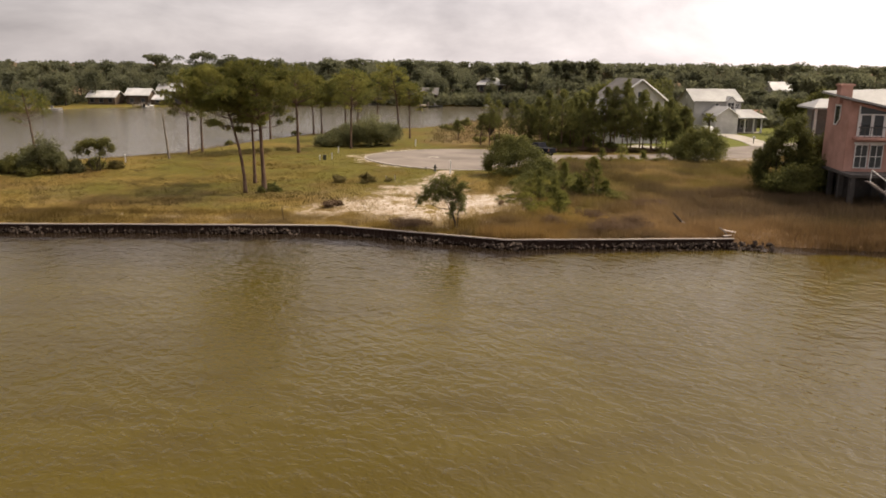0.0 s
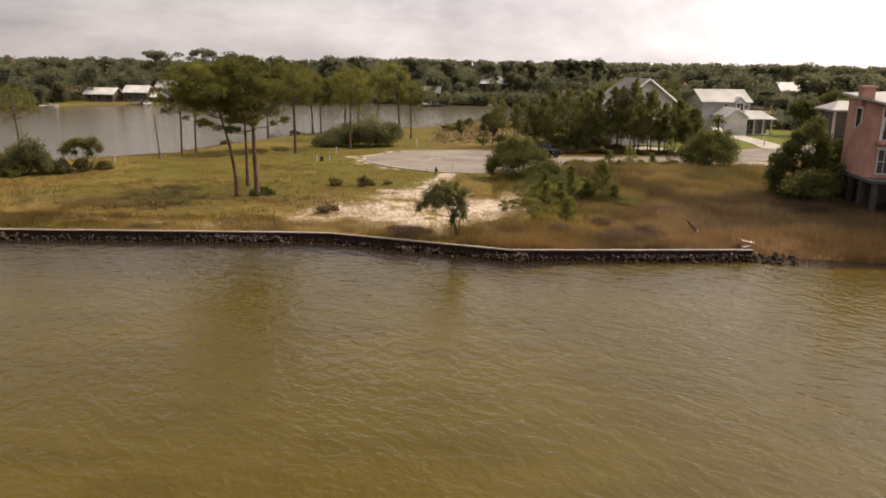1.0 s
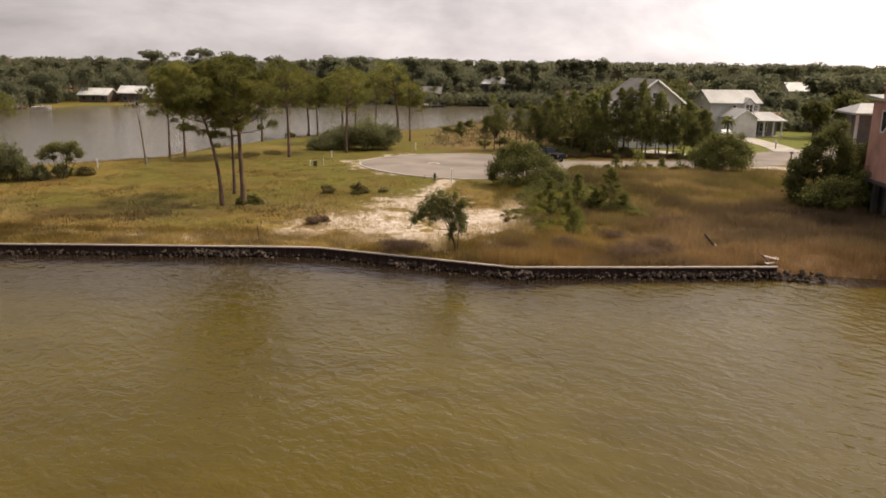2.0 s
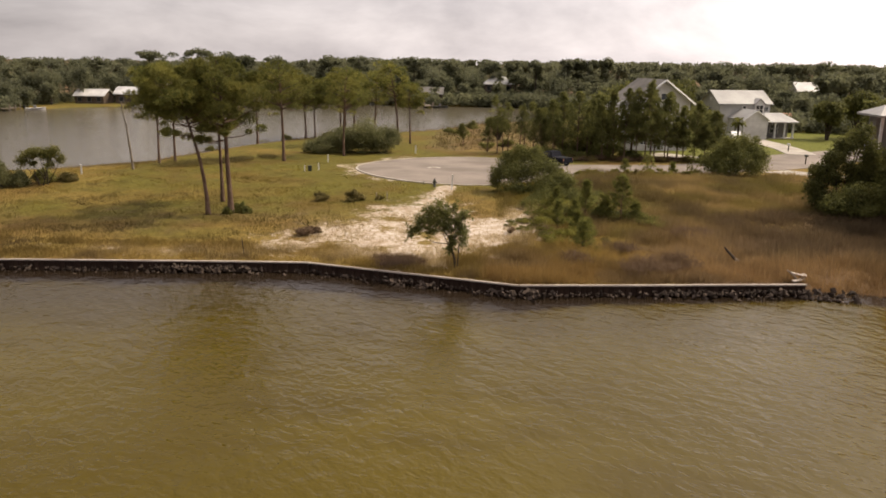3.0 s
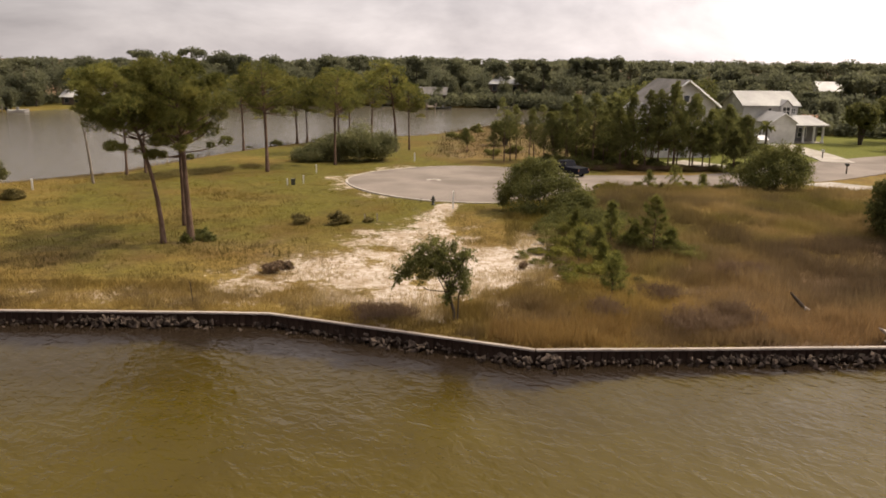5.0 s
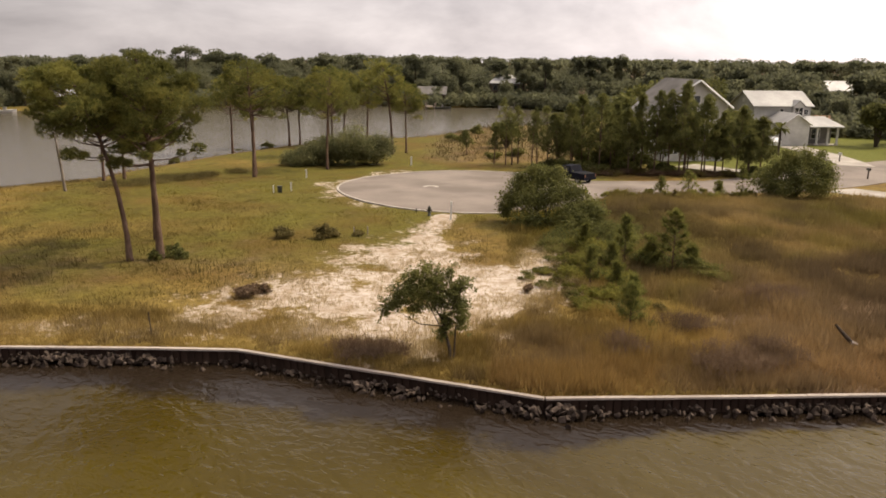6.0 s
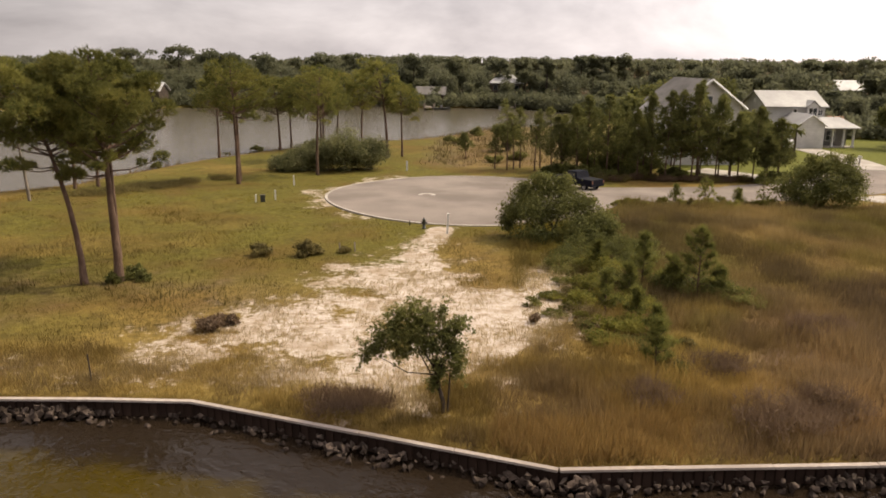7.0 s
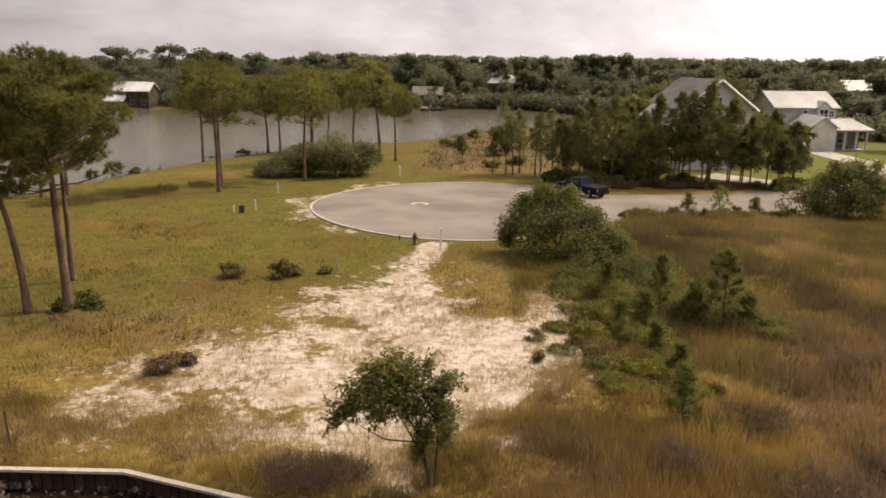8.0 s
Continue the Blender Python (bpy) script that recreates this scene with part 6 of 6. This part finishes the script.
far_house(-133, 207, 6, 5, 1.8, 1.2, "low pale-roofed house on the far shore", M_BROWN_WALL, M_ROOF_GREY)


def dock(x, y, length, wide, label):
    t = thing("dock", (x, y, WATER_Z), label, "dock", "docks across the lagoon")
    for k in range(int(length / 0.35)):
        part("plank", box(-wide / 2, wide / 2, -k * 0.35 - 0.31, -k * 0.35, 0.62, 0.70), M_SNAG, t)
    for k in range(int(length / 2.2) + 1):
        for s in (-1, 1):
            part("pile", tube([(s * wide * 0.5, -k * 2.1 - 0.2, -1.5), (s * wide * 0.5, -k * 2.1 - 0.2, 1.5)], [0.14, 0.12], 8), M_SNAG, t)


dock(-13.5, 238, 8, 2.4, "timber dock with piles on the far shore")
dock(-92, 219, 7, 2.4, "timber dock with piles beside white boats")
dock(-112, 196, 6, 3, "low timber dock at the far shore")
dock(8, 244, 6, 2.2, "small timber dock at the far shore")


def boat(x, y, turn, length=5.5, label="small white motorboat moored at a dock", hull=None):
    t = thing("boat", (x, y, WATER_Z), label, "boat", "boats across the lagoon", turn)
    L, V = length, []
    for f, w, z in ((0, 0.85, 0.6), (0.45, 1.0, 0.62), (0.8, 0.7, 0.75), (1.0, 0.05, 0.9)):
        V += [(-L / 2 + f * L, -w, z), (-L / 2 + f * L, w, z), (-L / 2 + f * L, w * 0.55, -0.2), (-L / 2 + f * L, -w * 0.55, -0.2)]
    F = [[0, 1, 2, 3], [12, 15, 14, 13]] + [[i * 4 + j, (i + 1) * 4 + j, (i + 1) * 4 + (j + 1) % 4, i * 4 + (j + 1) % 4] for i in range(3) for j in range(4)]
    part("hull", (np.array(V) * (1, 1, 0.8), np.array(F)), hull or M_SIDING_WHITE, t)
    part("console", box(-0.4, 0.2, -0.35, 0.35, 0.45, 1.1), M_GREY_WALL, t)
    part("engine", box(-L / 2 - 0.4, -L / 2 + 0.05, -0.22, 0.22, 0.2, 1.1), M_RUBBER, t)


boat(-10.2, 234, 10, 4.6, "dark-hulled motorboat moored beside a timber dock", M_DARK)
boat(-89.6, 215, 80, 4.6)
boat(-30, 246, 5, 4.0)
boat(6.8, 240.5, 170, 4.2)
boat(-108, 198, 20, 4.6)


# ---- vehicles ----
def wheel(parent, x, y, r=0.36, w=0.24):
    a = np.arange(20) * 2 * np.pi / 20

    def ring(rad, yy):
        return np.stack([x + np.cos(a) * rad, np.full(20, yy), r + np.sin(a) * rad], 1)
    V = np.concatenate([ring(r * 0.6, y - w / 2), ring(r * 0.94, y - w / 2), ring(r, y - w * 0.35), ring(r, y + w * 0.35), ring(r * 0.94, y + w / 2), ring(r * 0.6, y + w / 2)])
    k = np.arange(20)
    F = np.concatenate([np.stack([i * 20 + k, i * 20 + (k + 1) % 20, (i + 1) * 20 + (k + 1) % 20, (i + 1) * 20 + k], 1) for i in range(5)])
    t = part("wheel", (V, F), M_RUBBER, parent, "black tyre")
    Vr = np.concatenate([ring(r * 0.6, y - w * 0.4), ring(r * 0.6, y + w * 0.4)])
    part("rim", (Vr, [np.stack([k, (k + 1) % 20, 20 + (k + 1) % 20, 20 + k], 1), k[None, ::-1].copy(), (20 + k)[None]]), M_RIM, t)


def car_body(profile, half, inset=0.12):
    """A body from its side outline, drawn in at the top."""
    n = len(profile)
    zmax = max(p[1] for p in profile)
    V = []
    for s in (-1, 1):
        for x, z in profile:
            V.append((x, s * (half - inset * max(0, (z - 0.95)) / max(0.01, zmax - 0.95)), z))
    k = np.arange(n)
    return np.array(V), [np.stack([k, (k + 1) % n, n + (k + 1) % n, n + k], 1), k[None].copy(), (n + k)[None, ::-1].copy()]


def pickup():
    t = thing("pickup_truck", (9.9, 107.3, float(rise(107.3)) + 0.04), "dark blue pickup truck parked at the turning circle", "truck", turn=132)
    part("body", car_body([(-2.6, 0.45), (2.55, 0.45), (2.62, 0.7), (2.5, 1.02), (1.25, 1.12), (0.62, 1.68), (-0.55, 1.74), (-0.75, 1.12), (-2.6, 1.08)], 0.93), M_TRUCK, t)
    part("bed_floor", box(-2.45, -0.85, -0.75, 0.75, 1.085, 1.10), M_RUBBER, t)
    for s in (-1, 1):
        part("side_window", box(-0.45, 0.55, s * 0.87 - 0.02, s * 0.87 + 0.02, 1.18, 1.6), M_GLASS, t)
        for x in (-1.65, 1.6):
            wheel(t, x, s * 0.82)
        part("headlight", box(2.50, 2.58, s * 0.68 - 0.14, s * 0.68 + 0.14, 0.76, 0.94), M_WHITE, t)
        part("tail_light", box(-2.63, -2.595, s * 0.82 - 0.08, s * 0.82 + 0.08, 0.75, 1.02), M_CLAY, t)
    part("bumper", box(2.55, 2.70, -0.88, 0.88, 0.48, 0.66), M_RIM, t)
    part("windscreen", (np.array([(1.22, -0.78, 1.15), (1.22, 0.78, 1.15), (0.68, 0.7, 1.62), (0.68, -0.7, 1.62), (1.18, -0.78, 1.13), (1.18, 0.78, 1.13), (0.64, 0.7, 1.60), (0.64, -0.7, 1.60)], float) + (0.03, 0, 0.015), BOX_F[:, ::-1]), M_GLASS, t)


pickup()


def white_car():
    t = thing("car", (45.6, 149, float(rise(149)) + 0.06), "white car parked on the house's driveway", "car", turn=85)
    part("body", car_body([(-2.2, 0.35), (2.2, 0.35), (2.25, 0.75), (1.3, 0.92), (0.7, 1.42), (-1.0, 1.48), (-1.9, 1.0), (-2.2, 0.9)], 0.88), M_CAR_WHITE, t)
    for s in (-1, 1):
        part("side_window", box(-1.2, 0.7, s * 0.83 - 0.02, s * 0.83 + 0.02, 0.98, 1.34), M_GLASS, t)
        for x in (-1.35, 1.35):
            wheel(t, x, s * 0.78, 0.32, 0.2)
        part("tail_light", box(-2.23, -2.19, s * 0.7 - 0.1, s * 0.7 + 0.1, 0.7, 0.85), M_CLAY, t)


white_car()


# ---- small things on the lots ----
def palm(x, y, h):
    t = thing("palm_tree", on(x, y), "small cabbage palm on the house's front lawn", "tree")
    part("trunk", tube([(0, 0, -0.2), (0.05, 0, h * 0.5), (0, 0.05, h)], [0.2, 0.17, 0.15], 9), M_BARK_DARK, t, soft=True)
    blades = []
    for i in range(26):
        a, e = i * 2.4, rng.uniform(-0.5, 1.1)
        d = np.array([math.cos(a) * math.cos(e), math.sin(a) * math.cos(e), math.sin(e)])
        mid = np.array([0, 0, h]) + d * 0.9
        tip = mid + np.array([d[0], d[1], d[2] - 0.9]) * 0.55
        s = np.array([-math.sin(a), math.cos(a), 0]) * 0.28
        blades.append((np.array([(0, 0, h), mid + s, tip, mid - s]), np.array([[0, 1, 2, 3]])))
        part("frond", blades[-1], M_OAK, t)


palm(42.4, 137.5, 3.9)


def marker(x, y, h, w, label, mat, name="marker_post", tilt=0.0, cap=True):
    t = thing(name, on(x, y), label, "post", "marker posts")
    t.matrix_basis = pose(*on(x, y), tilt, tilt * 0.6, 20)
    V, F = box(-w / 2, w / 2, -w / 2, w / 2, -0.2, h)
    part("post", (V, F), mat, t)
    if cap:
        part("cap", box(-w * 0.62, w * 0.62, -w * 0.62, w * 0.62, h + 0.003, h + 0.06), mat, t)


marker(-1.8, 82.9, 1.35, 0.11, "slim white marker post beside the sandy path", M_WHITE, tilt=2)
marker(-8.1, 119.2, 1.0, 0.16, "white marker post beyond the turning circle", M_WHITE)
marker(-16.9, 94.9, 0.75, 0.11, "white post beside a dark utility box", M_WHITE)
marker(-18.1, 93.3, 0.6, 0.10, "short pale post beside a dark utility box", M_WHITE)
marker(-17.9, 105.5, 0.9, 0.12, "white post on the lawn near the lagoon", M_WHITE)
marker(-8.3, 77.9, 0.6, 0.07, "thin pale survey stake in the grass", M_CAP_WOOD, cap=False)
marker(-7.4, 78.2, 0.6, 0.07, "thin pale survey stake in the grass", M_CAP_WOOD, cap=False)
marker(-39.7, 87.3, 0.9, 0.14, "white post near the lagoon's edge", M_WHITE)
marker(-14.3, 58.3, 1.1, 0.05, "thin dark stake leaning behind the seawall", M_BARK_DARK, tilt=-7, cap=False)
marker(-4.6, 85.2, 0.35, 0.06, "tiny dark stub at the kerb", M_DARK, cap=False)


def utility_box(x, y):
    t = thing("utility_box", on(x, y), "dark green utility box on the lawn", "utility box", turn=15)
    part("body", box(-0.19, 0.19, -0.17, 0.17, -0.05, 0.52), M_DARK, t)
    part("lid", box(-0.22, 0.22, -0.20, 0.20, 0.524, 0.60), M_DARK, t)


utility_box(-17.6, 93.6)


def hydrant(x, y):
    t = thing("fire_hydrant", on(x, y), "dark fire hydrant at the kerb", "hydrant")
    part("barrel", tube([(0, 0, -0.1), (0, 0, 0.06), (0, 0, 0.08), (0, 0, 0.55), (0, 0, 0.57), (0, 0, 0.68), (0, 0, 0.74)], [0.16, 0.16, 0.11, 0.11, 0.14, 0.10, 0.03], 12), M_DARK, t, soft=True)
    for s in (-1, 1):
        part("nozzle", tube([(0, 0, 0.42), (s * 0.2, 0, 0.42)], [0.06, 0.06], 8), M_DARK, t)
    part("bonnet_nut", box(-0.03, 0.03, -0.03, 0.03, 0.73, 0.8), M_DARK, t)


hydrant(-3.5, 84.2)


def manhole(x, y, r, label):
    t = thing("manhole_cover", (x, y, float(rise(y)) + 0.042), label, "manhole cover")
    a = np.arange(28) * 2 * np.pi / 28

    def disc(r0, r1, z):
        return np.concatenate([np.stack([np.cos(a) * q, np.sin(a) * q, np.full(28, zz)], 1) for q, zz in ((r0, -0.01), (r0, z), (r1, z), (r1, -0.01))])
    k = np.arange(28)
    F = np.concatenate([np.stack([i * 28 + k, i * 28 + (k + 1) % 28, (i + 1) * 28 + (k + 1) % 28, (i + 1) * 28 + k], 1) for i in range(3)])
    part("collar", (disc(r, r * 0.55, 0.015), F[:, ::-1]), M_CONCRETE, t, "pale concrete collar")
    Vd = np.concatenate([np.stack([np.cos(a) * r * 0.54, np.sin(a) * r * 0.54, np.full(28, 0.012)], 1), np.stack([np.cos(a) * r * 0.54, np.sin(a) * r * 0.54, np.full(28, -0.02)], 1)])
    part("lid", (Vd, [np.stack([(k + 1) % 28, k, 28 + k, 28 + (k + 1) % 28], 1), k[None].copy()]), M_ASPHALT, t)


manhole(-4.4, 99.6, 0.78, "round manhole with a pale concrete collar in asphalt")


def snag(x, y, h):
    t = thing("dead_tree", on(x, y), "thin bare dead tree trunk leaning on the lawn", "tree")
    part("trunk", tube([(0, 0, -0.3), (-0.25, 0.1, h * 0.35), (-0.4, 0, h * 0.7), (-0.75, 0.1, h)], [0.14, 0.11, 0.08, 0.03], 8), M_SNAG, t, soft=True)
    part("twig", tube([(-0.4, 0, h * 0.7), (-0.1, 0.1, h * 0.85)], [0.04, 0.015], 5), M_SNAG, t)


snag(-36.1, 91.3, 6.4)


def driftwood(x, y):
    t = thing("driftwood_log", on(x, y, 0.1), "dark driftwood log with pale end in dry grass", "log")
    part("log", tube([(-0.50, 0.1, 0.88), (-0.28, 0.05, 0.62), (0.05, -0.05, 0.28), (0.22, -0.1, 0.08)], [0.05, 0.08, 0.10, 0.10], 8), M_BARK_DARK, t, soft=True)
    part("root_end", tube([(0.2, -0.1, 0.12), (0.42, -0.22, 0.06)], [0.12, 0.06], 7), M_CAP_WOOD, t)


driftwood(16.9, 59.5)


def broken_boards(x, y):
    t = thing("broken_boards", on(x, y), "pale broken boards lying at the seawall's end", "timber", turn=25)
    for cx, cy, cz, length, tilt, turn in ((-0.25, 0.0, 0.42, 1.1, 38, 0), (0.3, 0.1, 0.40, 1.0, 12, -30), (0.1, -0.12, 0.16, 1.3, 2, 14), (0.65, 0.05, 0.24, 0.8, -16, 40)):
        V, F = box(-length / 2, length / 2, -0.12, 0.12, -0.03, 0.03)
        V[[1, 5], 0] -= 0.09
        ob = part("board", (V, F), M_CAP_WOOD, t)
        ob.matrix_basis = pose(cx, cy, cz, 8, tilt, turn)


broken_boards(19.3, 55.3)


def mailbox(x, y, label, mat):
    t = thing("mailbox", on(x, y), label, "mailbox", "mailboxes by the street")
    part("post", box(-0.06, 0.06, -0.06, 0.06, -0.3, 1.02), M_BARK_DARK, t)
    arch = [(-0.13 * math.cos(a), 0.13 * math.sin(a)) for a in np.linspace(0, math.pi, 7)]
    V = [(px * s, -0.3 + 0.6 * e, 1.17 + pz * s) for e in (0, 1) for s in (1.0,) for px, pz in arch] + [(-0.13, -0.3, 1.021), (0.13, -0.3, 1.021), (-0.13, 0.3, 1.021), (0.13, 0.3, 1.021)]
    sides = [[i, i + 1, i + 8, i + 7] for i in range(6)] + [[0, 7, 16, 14], [6, 15, 17, 13], [14, 16, 17, 15], [0, 14, 15, 6], [7, 13, 17, 16]]
    caps = [[0, 6, 3], [0, 3, 1], [1, 3, 2], [3, 6, 4], [4, 6, 5], [7, 10, 13], [7, 8, 10], [8, 9, 10], [10, 11, 13], [11, 12, 13]]
    part("box", (np.array(V), [np.array(sides), np.array(caps)]), mat, t)
    part("door", box(-0.115, 0.115, -0.325, -0.303, 1.04, 1.24), mat, t)
    part("flag", box(0.133, 0.15, -0.1, -0.05, 1.15, 1.42), M_CLAY, t, "small red flag")


mailbox(44.0, 114.6, "dark mailbox on a timber post beside the street", M_DARK)
mailbox(48.0, 130.8, "pale mailbox on a timber post beside the driveway", M_SIDING_WHITE)
